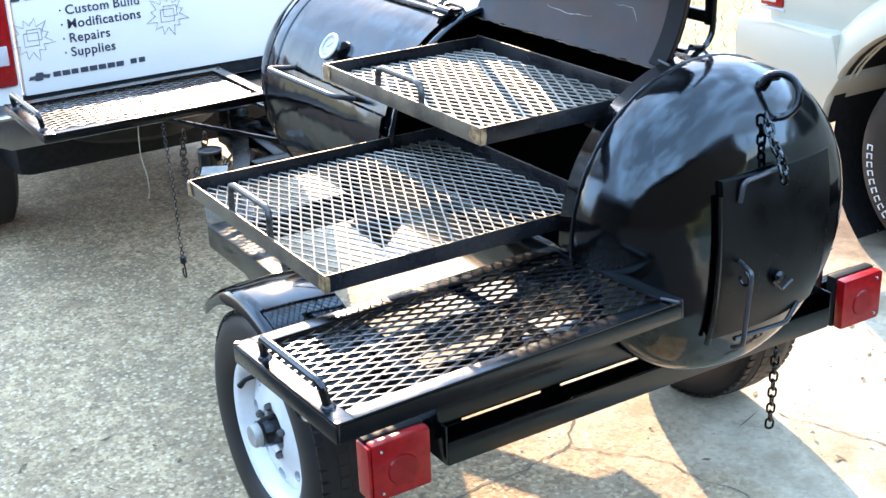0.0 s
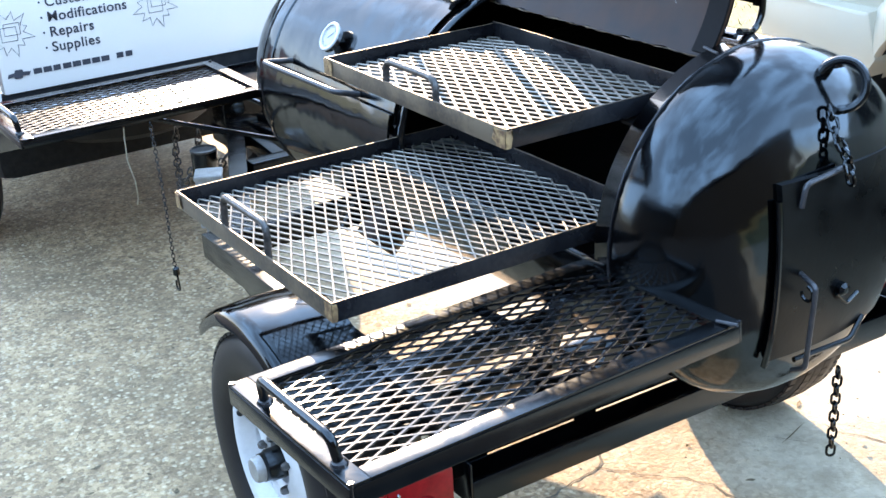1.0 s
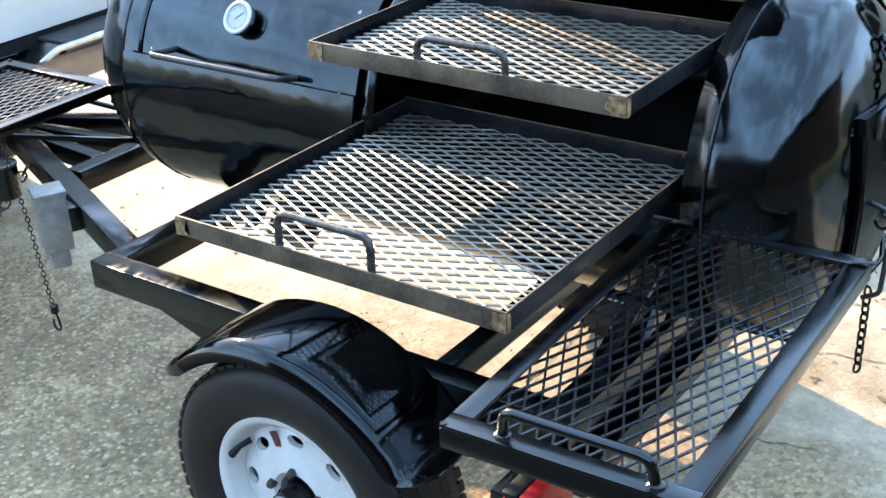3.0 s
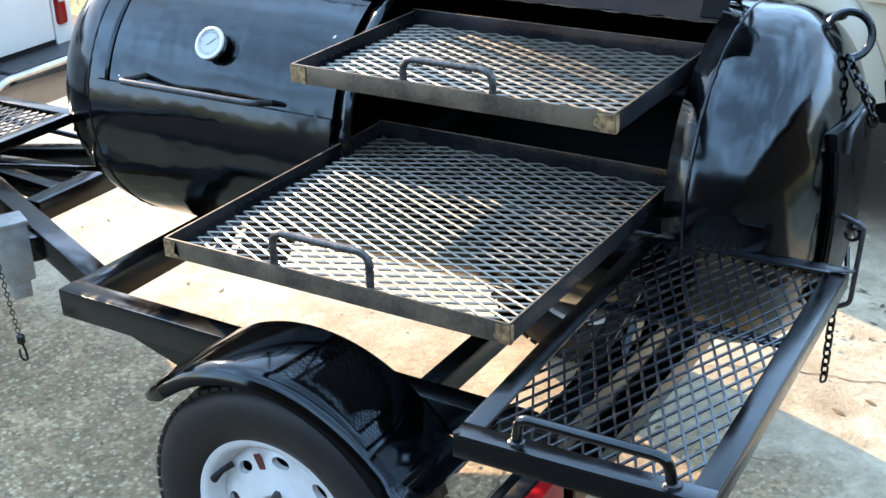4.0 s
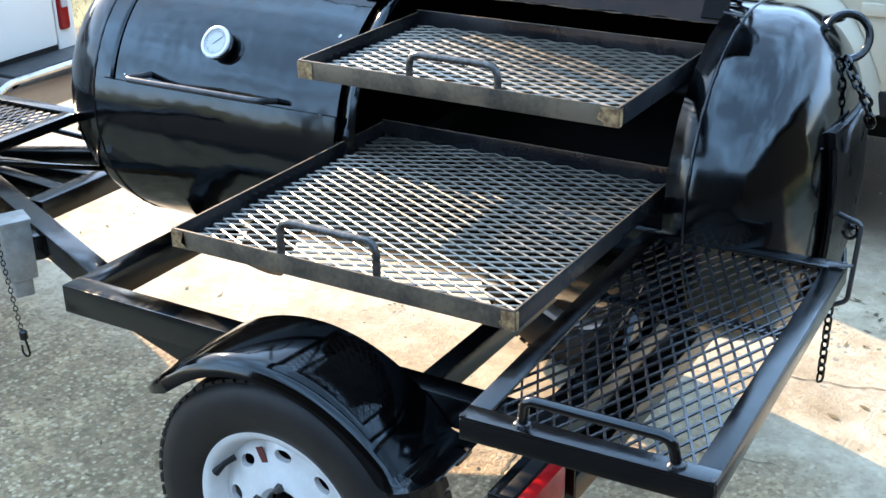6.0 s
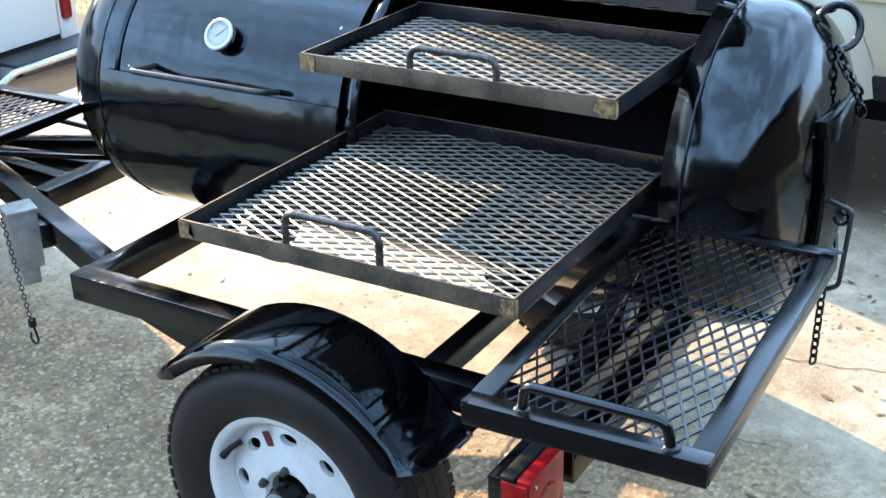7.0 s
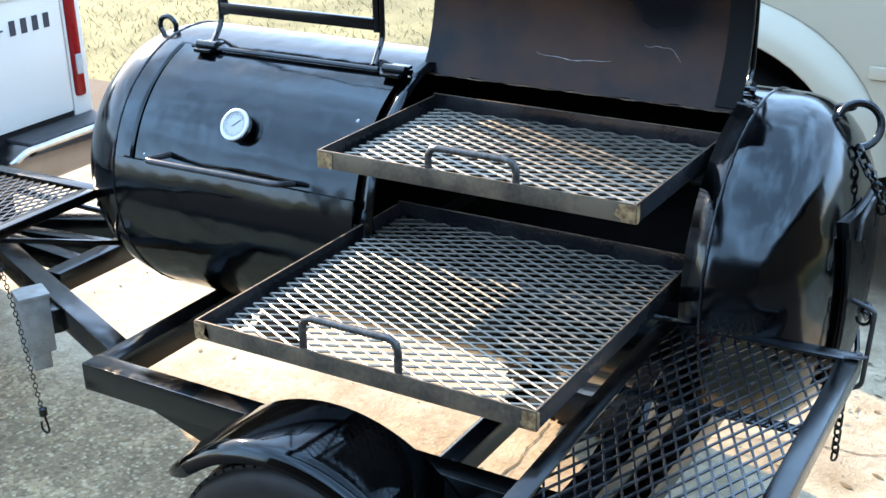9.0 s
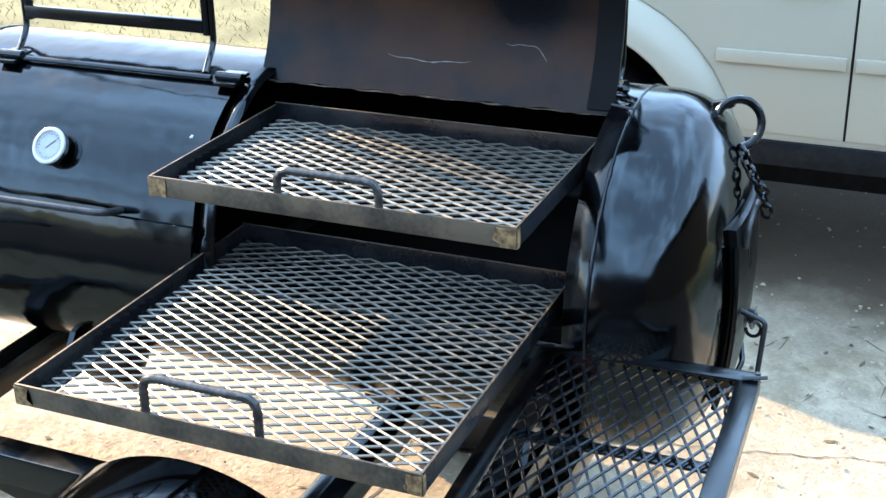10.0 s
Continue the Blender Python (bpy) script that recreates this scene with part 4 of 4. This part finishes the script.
def truck_body():
    gate = part("tailgate", box((GX - 0.05, GY0, GZ0), (GX, GY1, GZ1), 0.012), M_WHITE, truck, "white lettered tailgate")
    part("gate_spoiler", box((GX - 0.06, GY0 + 0.01, GZ1 - 0.01), (GX + 0.008, GY1 - 0.01, GZ1 + 0.012), 0.008), M_WHITE, gate)
    part("gate_handle", box((GX + 0.001, GC - 0.09, GZ1 - 0.09), (GX + 0.012, GC + 0.09, GZ1 - 0.03), 0.006), M_DARK, gate)
    for s, y in ((-1, GY0), (1, GY1)):
        a, b = (y - 0.135, y - 0.006) if s < 0 else (y + 0.006, y + 0.085)
        side = part("bed_side", prism([(GX - 0.005, 0.60), (GX - 0.005, GZ1), (GX - 1.6, GZ1), (GX - 1.6, 0.46), (GX - 1.30, 0.46), (GX - 1.27, 0.66), (GX - 1.18, 0.80), (GX - 1.05, 0.87), (GX - 0.88, 0.87), (GX - 0.75, 0.80), (GX - 0.66, 0.66), (GX - 0.63, 0.56), (GX - 0.10, 0.585)], "y", a, b, 0.012), M_WHITE, truck)
        lamp = part("tail_light", box((GX - 0.06, a + (0.03 if s < 0 else 0.010), 0.662), (GX + 0.010, b - (0.010 if s < 0 else 0.03), GZ1 - 0.012), 0.014), M_RED, truck, "tall red tail light")
        part("clear_lens", box((GX + 0.004, a + (0.042 if s < 0 else 0.018), 0.735), (GX + 0.0135, b - (0.030 if s < 0 else 0.036), 0.800), 0.006), M_CLEAR, lamp)
        for x in (GX - 0.965, GX - 3.75):
            yw = (a + b) / 2 + s * 0.02
            m = pose(x, yw - s * 0.06, 0.34, 0, 0, 0 if s < 0 else 180)
            t = part("tyre", lathe([(0.205, -0.09), (0.25, -0.105), (0.30, -0.105), (0.335, -0.085), (0.34, 0.0), (0.335, 0.085), (0.30, 0.105), (0.205, 0.09)], "y", 40, closed=True), M_RUBBER, truck, at=m)
            part("rim", lathe([(0.205, -0.08), (0.19, -0.06), (0.06, -0.05), (0.05, -0.07), (0.01, -0.07)], "y", 32), M_CHROME, t, at=m)
    part("bed_floor", box((GX - 1.6, GY0 - 0.004, 0.55), (GX - 0.06, GY1 + 0.004, 0.61), 0.004), M_WHITE, truck)
    part("bed_front", box((GX - 1.66, GY0 - 0.15, 0.55), (GX - 1.605, GY1 + 0.15, GZ1), 0.01), M_WHITE, truck)
    part("bumper", prism([(GY0 - 0.18, 0.595), (GY0 - 0.18, 0.52), (GY0 - 0.10, 0.482), (GY1 - 0.06, 0.482), (GY1 + 0.10, 0.545), (GY1 + 0.10, 0.595), (GC + 0.32, 0.595), (GC + 0.27, 0.56), (GC - 0.27, 0.56), (GC - 0.32, 0.595)], "x", GX - 0.05, GX + 0.13, 0.016), M_BUMPER, truck, "chrome step bumper")
    for y0, y1 in ((GY0 - 0.165, GC - 0.33), (GC + 0.33, GY1 + 0.085)):
        part("step_pad", box((GX - 0.03, y0, 0.592), (GX + 0.105, y1, 0.603), 0.004), M_GREYPLASTIC, truck, "grey plastic step pad")
    for y0, y1, dip in ((GY0 - 0.17, GC - 0.29, 1), (GC + 0.29, GY1 + 0.09, -1)):
        rim = [(GX + 0.124, y0, 0.594), (GX + 0.124, y1, 0.594)]
        rim = rim + [(GX + 0.118, y1 + 0.06, 0.566)] if dip > 0 else [(GX + 0.118, y0 - 0.06, 0.566)] + rim
        part("bumper_edge", tube(rounded(rim, 0.02), 0.011, 10), M_CHROME, truck, "bright rolled bumper edge")
    part("gate_gap", box((GX - 0.05, GY0 - 0.01, 0.575), (GX - 0.012, GY1 + 0.01, 0.618), 0.004), M_DARK, truck)
    hitch = part("hitch", box((GX - 0.1, GC + 0.085, 0.305), (GX + 0.05, GC + 0.15, 0.370), 0.006), M_BLACK, truck, "black ball mount")
    part("hitch_ball", lathe([(0.010, 0.0), (0.010, 0.012), (0.022, 0.020), (0.026, 0.034), (0.020, 0.050), (0.004, 0.056)], "z", 16), M_CHROME, hitch, at=Matrix.Translation((GX + 0.015, GC + 0.118, 0.370)))
    part("spare_wheel", lathe([(0.16, -0.08), (0.28, -0.095), (0.32, -0.07), (0.33, 0.0), (0.32, 0.07), (0.28, 0.095), (0.16, 0.08)], "z", 36, closed=True), M_RUBBER, truck, "spare tyre slung under the bed", at=Matrix.Translation((GX - 0.50, GC - 0.10, 0.42)))
    # underbody kept low and wide so that the ground below stays dark
    part("spare_and_chassis", box((GX - 3.2, GY0 + 0.02, 0.20), (GX - 0.42, GY1 + 0.075, 0.54), 0.06), M_DARK, truck, "dark underbody")
    # low strip on the far side, added to stop sun passing underneath
    part("light_blocker", box((GX - 3.1, GY1 + 0.02, 0.06), (GX - 0.45, GY1 + 0.075, 0.26), 0.02), M_DARK, truck, "unseen black strip added to block sunlight under the truck")
    cab = prism([(GX - 1.68, 0.42), (GX - 1.68, 1.05), (GX - 1.85, 1.62), (GX - 2.9, 1.64), (GX - 3.45, 1.12), (GX - 4.5, 1.00), (GX - 4.62, 0.80), (GX - 4.62, 0.45), (GX - 4.2, 0.42), (GX - 4.12, 0.66), (GX - 3.95, 0.78), (GX - 3.75, 0.82), (GX - 3.55, 0.78), (GX - 3.40, 0.66), (GX - 3.32, 0.42)], "y", GY0 - 0.16, GY1 + 0.16, 0.03)
    c = part("cab", cab, M_WHITE, truck)
    part("rear_window", box((GX - 1.86, GY0 + 0.05, 1.15), (GX - 1.66, GY1 - 0.05, 1.55), 0.02, m=None), M_GLASS, c)
    for y in (GY0 - 0.165, GY1 + 0.165):
        part("side_window", prism([(GX - 1.95, 1.12), (GX - 2.0, 1.54), (GX - 2.85, 1.56), (GX - 3.25, 1.14)], "y", y - 0.004, y + 0.004), M_GLASS, c)
    return gate


gate = truck_body()


def lettering(text, y, z, size, parent):
    """Flat letters on the tailgate, which faces +x: words run along +y."""
    cu = bpy.data.curves.new("lettering", "FONT")
    cu.body, cu.size, cu.extrude, cu.space_character = text, size, 0.0008, 1.08
    cu.offset = 0.0006
    tmp = new("lettering_curve", cu)
    me = bpy.data.meshes.new_from_object(tmp)
    bpy.data.objects.remove(tmp)
    me.materials.append(M_INK)
    m = Matrix(((0, 0, 1, GX + 0.0012), (1, 0, 0, y), (0, 1, 0, z), (0, 0, 0, 1)))
    return place("lettering", me, parent, "dark grey printed words", m)


ROW = 0.047
for k, words in enumerate((("·", "Custom", "Build"), ("·", "Modifications"), ("·", "Repairs"), ("·", "Supplies"))):
    pen = 0.262
    for word in words:
        ob = lettering(word, pen, 0.872 - k * ROW, 0.0435, gate)
        pen += max(v.co.x for v in ob.data.vertices) + 0.0135


def bar_mark(y0, y1, z0, z1, name="lettering_bar"):
    part(name, box((GX + 0.0004, y0, z0), (GX + 0.0022, y1, z1), 0), M_INK, gate)


for k, w in enumerate((0.036, 0.034, 0.034, 0.036, 0.033, 0.034)):
    bar_mark(0.115 + k * 0.046, 0.115 + k * 0.046 + w * 0.8, 0.935, 0.975)
for k in range(7):
    bar_mark(0.985 + k * 0.044, 0.985 + k * 0.044 + (0.018 if k == 2 else 0.022), 0.905 if k != 2 else 0.924, 0.950 if k != 2 else 0.930)
for k, w in enumerate((0.034, 0.034, 0.030, 0.034, 0.034, 0.034, 0.034, 0.034)):
    bar_mark(0.215 + k * 0.031, 0.215 + k * 0.031 + w * 0.76, 0.672, 0.689, "emblem_bar")
for k in range(2):
    bar_mark(0.482 + k * 0.030, 0.482 + k * 0.030 + 0.022, 0.674, 0.691, "emblem_bar")
part("emblem", prism([(0.133, 0.672), (0.153, 0.676), (0.156, 0.668), (0.178, 0.668), (0.181, 0.676), (0.200, 0.672), (0.206, 0.684), (0.184, 0.686), (0.181, 0.694), (0.159, 0.694), (0.156, 0.686), (0.138, 0.684)], "x", GX + 0.0005, GX + 0.004), M_INK, gate, "plain dark cross-shaped badge")


def burst(y, z, r):
    """A drawn star with a box in it."""
    star = []
    for k in range(24):
        a = k / 24 * math.tau
        q = r * (1.0 + 0.15 * math.sin(k * 5)) if k % 2 else r * 0.62
        star.append((GX + 0.0015, y + q * math.cos(a), z + q * math.sin(a)))
    b = part("drawn_star", tube(star, 0.0011, 4, True), M_INK, gate, "thin drawn star outline")
    w, d = r * 0.34, r * 0.16
    for lines in ([(-w, -w), (w, -w), (w, w * 0.8), (-w, w * 0.8)], [(-w + d, -w + d * 1.6), (w + d, -w + d * 1.6), (w + d, w * 0.8 + d), (-w + d, w * 0.8 + d)]):
        part("drawn_box", tube([(GX + 0.0015, y + u, z + v) for u, v in lines], 0.0010, 4, True), M_INK, b)


burst(0.162, 0.808, 0.070)
burst(0.632, 0.822, 0.070)
# the truck is a compact one, a little raised on its wheels
TRUCK_SIZE, TRUCK_SEAT = 0.94, Vector((2.422, -0.853, 1.703))
for o in truck.children:
    o.matrix_basis = Matrix.Translation(TRUCK_SEAT) @ Matrix.Scale(TRUCK_SIZE, 4) @ Matrix.Translation(-TRUCK_SEAT) @ o.matrix_basis
    if o.name.startswith("tyre"):
        o.matrix_basis = Matrix.Translation((0, 0, -0.116)) @ o.matrix_basis

# ---- silver sport utility car ----
SY, SX = 2.52, -0.83
WX1, WX2 = SX + 0.80, SX + 3.48
car = thing("suv_car", (SX + 2.2, SY + 0.9, 0.0), "pale silver four-door off-road car parked beside the trailer", "car")


def arch(cx, r, z0, n=14, rev=False):
    a0 = math.degrees(math.asin(max(-1, min(1, (z0 - 0.37) / r))))
    pts = []
    for k in range(n + 1):
        a = radians(a0 + (180 - 2 * a0) * k / n)
        pts.append((cx + r * math.cos(a), 0.37 + r * math.sin(a)))
    return pts


def suv():
    zb, zt, w = 0.46, 1.04, 1.78
    low = [(SX + 0.02, 0.60), (SX + 0.14, 0.52), (WX1 - 0.44, 0.50)]
    outline = [(SX, 0.62), (SX + 0.02, zt)] + [(SX + 4.30, zt), (SX + 4.42, 0.86), (SX + 4.42, 0.52)]
    outline += arch(WX2, 0.474, 0.50) + arch(WX1, 0.474, 0.50)[:] + [(SX + 0.12, 0.50)]
    side = prism(outline, "y", SY, SY + 0.028, 0.010)
    b = part("body_side", side, M_SILVER, car, "pale silver body side with wheel arches")
    part("body_side", prism(outline, "y", SY + w - 0.10, SY + w, 0.012), M_SILVER, car)
    part("body_core", box((SX + 0.03, SY + 0.42, 0.55), (SX + 4.35, SY + w - 0.09, zt - 0.005), 0.03), M_SILVER, car)
    part("body_deck", box((SX + 0.03, SY + 0.02, zt - 0.10), (SX + 4.35, SY + 0.44, zt - 0.006), 0.01), M_SILVER, car)
    part("underbody", box((SX + 0.15, SY + 0.34, 0.24), (SX + 4.2, SY + w - 0.12, 0.57), 0.04), M_DARK, car)
    cabin = prism([(SX + 0.03, zt - 0.01), (SX + 0.13, 1.60), (SX + 0.5, 1.66), (SX + 2.35, 1.64), (SX + 3.1, zt - 0.01)], "y", SY + 0.14, SY + w - 0.14, 0.03)
    c = part("cabin", cabin, M_SILVER, car)
    for x0, x1 in ((0.30, 1.05), (1.15, 1.95), (2.03, 2.62)):
        part("side_window", prism([(SX + x0, 1.12), (SX + x0 + 0.03, 1.52), (SX + x1 - (0.3 if x1 > 2.5 else 0.0), 1.52), (SX + x1, 1.12)], "y", SY + 0.130, SY + 0.145), M_GLASS, c)
    for wx in (WX1, WX2):
        flare = []
        for k in range(25):
            a = radians(7 + 166 * k / 24)
            ca, sa = math.cos(a), math.sin(a)
            flare.append([(wx + r * ca, SY + dy, 0.37 + r * sa) for r, dy in ((0.474, -0.030), (0.473, -0.050), (0.478, -0.058), (0.500, -0.056), (0.545, -0.042), (0.585, -0.012), (0.594, 0.008))])
        part("arch_flare", thick(loft(flare), 0.004), M_SILVER, car, "broad body-coloured wheel arch flare", 40)
        inner = [[(wx + 0.4735 * math.cos(radians(7 + 166 * k / 24)), SY + dy, 0.37 + 0.4735 * math.sin(radians(7 + 166 * k / 24))) for dy in (-0.050, 0.03)] for k in range(25)]
        part("arch_edge", thick(loft(inner), 0.003), M_DARK, car, "black inner edge of the wheel arch", 40)
        rim_rows = [[(wx + r * math.cos(k / 40 * math.tau), SY + dy, 0.37 + r * math.sin(k / 40 * math.tau)) for k in range(40)] for r, dy in ((0.476, 0.022), (0.476, 0.40), (0.02, 0.40))]
        part("arch_liner", loft(rim_rows, True), M_DARK, car)
        for yy, f in ((SY + 0.10, 0), (SY + w - 0.10, 180)):
            m = pose(wx, yy, 0.37, 0, 0, f)
            t = part("tyre", lathe([(0.243, -0.105), (0.268, -0.118), (0.32, -0.12), (0.352, -0.105), (0.366, -0.08), (0.37, 0.0), (0.366, 0.08), (0.352, 0.105), (0.32, 0.12), (0.243, 0.105)], "y", 48, closed=True), M_RUBBER, car, "black tyre with raised white sidewall marks", at=m)
            part("rim", lathe([(0.244, -0.10), (0.236, -0.112), (0.226, -0.105), (0.212, -0.07), (0.10, -0.055), (0.06, -0.075), (0.01, -0.078)], "y", 40), M_CHROME, t, "silver alloy rim", at=m)
            for k in range(5):
                part("spoke", beam((0.05, -0.085, 0), (0.222, -0.098, 0), 0.05, 0.02, 0.005), M_CHROME, t, at=m @ Matrix.Rotation(radians(72 * k), 4, "Y"))
            if f == 0:
                bm = bmesh.new()
                for k in range(9):
                    a = radians(178 + k * 6.0)
                    q = Matrix.Rotation(-a, 4, "Y") @ Matrix.Translation((0.305, -0.1215, 0))
                    box((-0.012, -0.0015, -0.010), (-0.008, 0.0015, 0.010), 0, bm, q)
                    box((0.008, -0.0015, -0.010), (0.012, 0.0015, 0.010), 0, bm, q)
                    box((-0.008, -0.0015, -0.010), (0.008, 0.0015, -0.007), 0, bm, q)
                part("sidewall_marks", bm, M_RIM, t, "white raised letter bars", at=m)
    part("rocker_trim", box((WX1 + 0.45, SY - 0.012, 0.432), (WX2 - 0.45, SY + 0.06, 0.512), 0.012), M_DARK, car, "black sill moulding")
    part("sill", box((WX1 + 0.42, SY + 0.012, 0.46), (WX2 - 0.42, SY + 0.08, 0.56), 0.01), M_SILVER, car)
    part("door_gap", box((0.842, SY - 0.0006, 0.53), (0.864, SY + 0.01, 1.03), 0), M_DARK, car)
    for x0, x1 in ((0.43, 0.850), (0.857, 1.95)):
        ring = [(x0, 1.03), (x0, 0.53)]
        if x0 < 0.6:
            ring = [(WX1 + 0.60 * math.cos(radians(q)), 0.37 + 0.60 * math.sin(radians(q))) for q in (86, 76, 66, 56, 46, 36, 26, 16)]
        d = part("car_door", prism(ring + [(x1, 0.53), (x1, 1.03)], "y", SY - 0.006, SY + 0.02, 0.004), M_SILVER, car, "pale silver door")
        part("side_moulding", box((x0 + (0.035 if x0 < 0.6 else 0.006), SY - 0.020, 0.742), (x1 - 0.010, SY - 0.004, 0.782), 0.007), M_SILVER, d)
        part("door_pull", box((x1 - 0.20, SY - 0.03, 0.97), (x1 - 0.06, SY - 0.004, 1.0), 0.006), M_SILVER, d)
    part("rear_bumper", prism([(SX - 0.08, 0.50), (SX - 0.10, 0.66), (SX - 0.085, 0.745), (SX + 0.10, 0.748), (SX + 0.36, 0.748), (SX + 0.40, 0.60), (SX + 0.32, 0.47)], "y", SY - 0.065, SY + w + 0.065, 0.018), M_SILVER, car, "pale silver rear bumper")
    lamp = part("tail_light", box((SX - 0.035, SY - 0.008, 0.785), (SX + 0.075, SY + 0.16, 1.02), 0.012), M_RED, car, "red tail light")
    part("clear_lens", box((SX - 0.037, SY - 0.010, 0.80), (SX + 0.045, SY + 0.12, 0.90), 0.008), M_CLEAR, lamp, "clear reversing lens")
    part("lamp_rim", box((SX - 0.03, SY - 0.006, 0.770), (SX + 0.08, SY + 0.165, 0.784), 0.004), M_CLEAR, lamp)
    part("tail_light", box((SX - 0.035, SY + w - 0.16, 0.785), (SX + 0.14, SY + w + 0.008, 1.02), 0.012), M_RED, car, "red tail light")
    return b


suv()
for o in car.children:
    if o.name.startswith("tyre"):
        o.matrix_basis = Matrix.Translation((0, 0, -0.038)) @ o.matrix_basis @ Matrix.Scale(0.935, 4)
    else:
        o.matrix_basis = Matrix.Translation((0, 0, -0.042)) @ o.matrix_basis


# ---- loose things on the ground ----
def scatter():
    rng = random.Random(4)
    bm = bmesh.new()
    verts, faces = [], []
    for i in range(2400):
        x, y = rng.uniform(-3.2, 3.0), rng.uniform(-1.2, 4.2)
        s = rng.choice((0.003, 0.004, 0.004, 0.005, 0.007))
        if i % 15 == 0:
            x, y, s = rng.gauss(1.0, 0.35), rng.gauss(2.0, 0.3), rng.uniform(0.004, 0.010)
        b = len(verts)
        r = rng.uniform(0, math.tau)
        for k in range(5):
            a = r + k / 5 * math.tau
            q = s * rng.uniform(0.7, 1.15)
            verts.append((x + q * math.cos(a), y + q * math.sin(a) * 0.8, -0.001))
        for k in range(5):
            a = r + k / 5 * math.tau + 0.3
            q = s * rng.uniform(0.35, 0.6)
            verts.append((x + q * math.cos(a), y + q * math.sin(a) * 0.8, s * rng.uniform(0.3, 0.6)))
        faces += [(b + k, b + (k + 1) % 5, b + 5 + (k + 1) % 5, b + 5 + k) for k in range(5)] + [tuple(b + 5 + k for k in range(5))]
    me = bpy.data.meshes.new("pebbles")
    me.from_pydata(verts, [], faces)
    me.materials.append(M_PEBBLE)
    tagged(new("pebbles", me), "pale loose pebbles scattered over the driveway", "gravel", "", "stuff")


scatter()


M_LEAF = mat("dead_leaf", (0.085, 0.055, 0.028), 0.8, var=(0.16, 0.115, 0.06), scale=30)


def litter():
    """Dead leaves and twigs, curled, lying over the paving."""
    rng = random.Random(15)
    verts, faces = [], []
    for i in range(300):
        x, y = (rng.uniform(-2.6, 2.6), rng.uniform(-1.0, 1.4)) if i % 3 else (rng.gauss(1.0, 0.5), rng.gauss(2.0, 0.4))
        a, w = rng.uniform(0, math.tau), rng.uniform(0.0025, 0.007)
        ln = rng.uniform(0.008, 0.022) if i % 5 else rng.uniform(0.03, 0.07)
        if i % 5 == 0:
            w = 0.0016
        c, q = math.cos(a), math.sin(a)
        b = len(verts)
        curl = rng.uniform(0.001, 0.005)
        for u, v, h in ((-ln, 0, curl), (-ln * 0.3, -w, 0.0), (ln * 0.4, -w * 0.8, 0.001), (ln, 0, curl * 0.7), (ln * 0.4, w * 0.8, 0.002), (-ln * 0.3, w, 0.001)):
            verts.append((x + u * c - v * q, y + u * q + v * c, GROUND + 0.0015 + h))
        faces += [(b, b + 1, b + 5), (b + 1, b + 2, b + 4, b + 5), (b + 2, b + 3, b + 4)]
    me = bpy.data.meshes.new("leaf_litter")
    me.from_pydata(verts, [], faces)
    me.materials.append(M_LEAF)
    tagged(new("leaf_litter", me), "dry brown leaves and twigs scattered over the driveway", "leaves", "", "stuff")


litter()


def grass():
    rng = random.Random(9)
    verts, faces = [], []
    for _ in range(60000):
        far = rng.random() ** 1.6
        x, y = rng.uniform(-13, 3.5) - far * 4, 3.30 + far * 12
        if x > -3.2 and y < 3.53 or y < 3.41 or x > -0.9 and y < 5.2:
            continue
        a = rng.uniform(0, math.tau)
        h, w = rng.uniform(0.015, 0.045), rng.uniform(0.0015, 0.0035) * (1 + far * 2)
        dx, dy = math.cos(a) * w, math.sin(a) * w
        lx, ly = rng.uniform(-0.04, 0.04), rng.uniform(-0.04, 0.04)
        b = len(verts)
        verts += [(x - dx, y - dy, -0.076), (x + dx, y + dy, -0.076), (x + lx, y + ly, -0.075 + h)]
        faces.append((b, b + 1, b + 2))
    me = bpy.data.meshes.new("grass")
    me.from_pydata(verts, [], faces)
    me.materials.append(M_BLADE)
    tagged(new("grass", me), "dry yellow lawn beyond the driveway", "grass", "", "stuff")


grass()
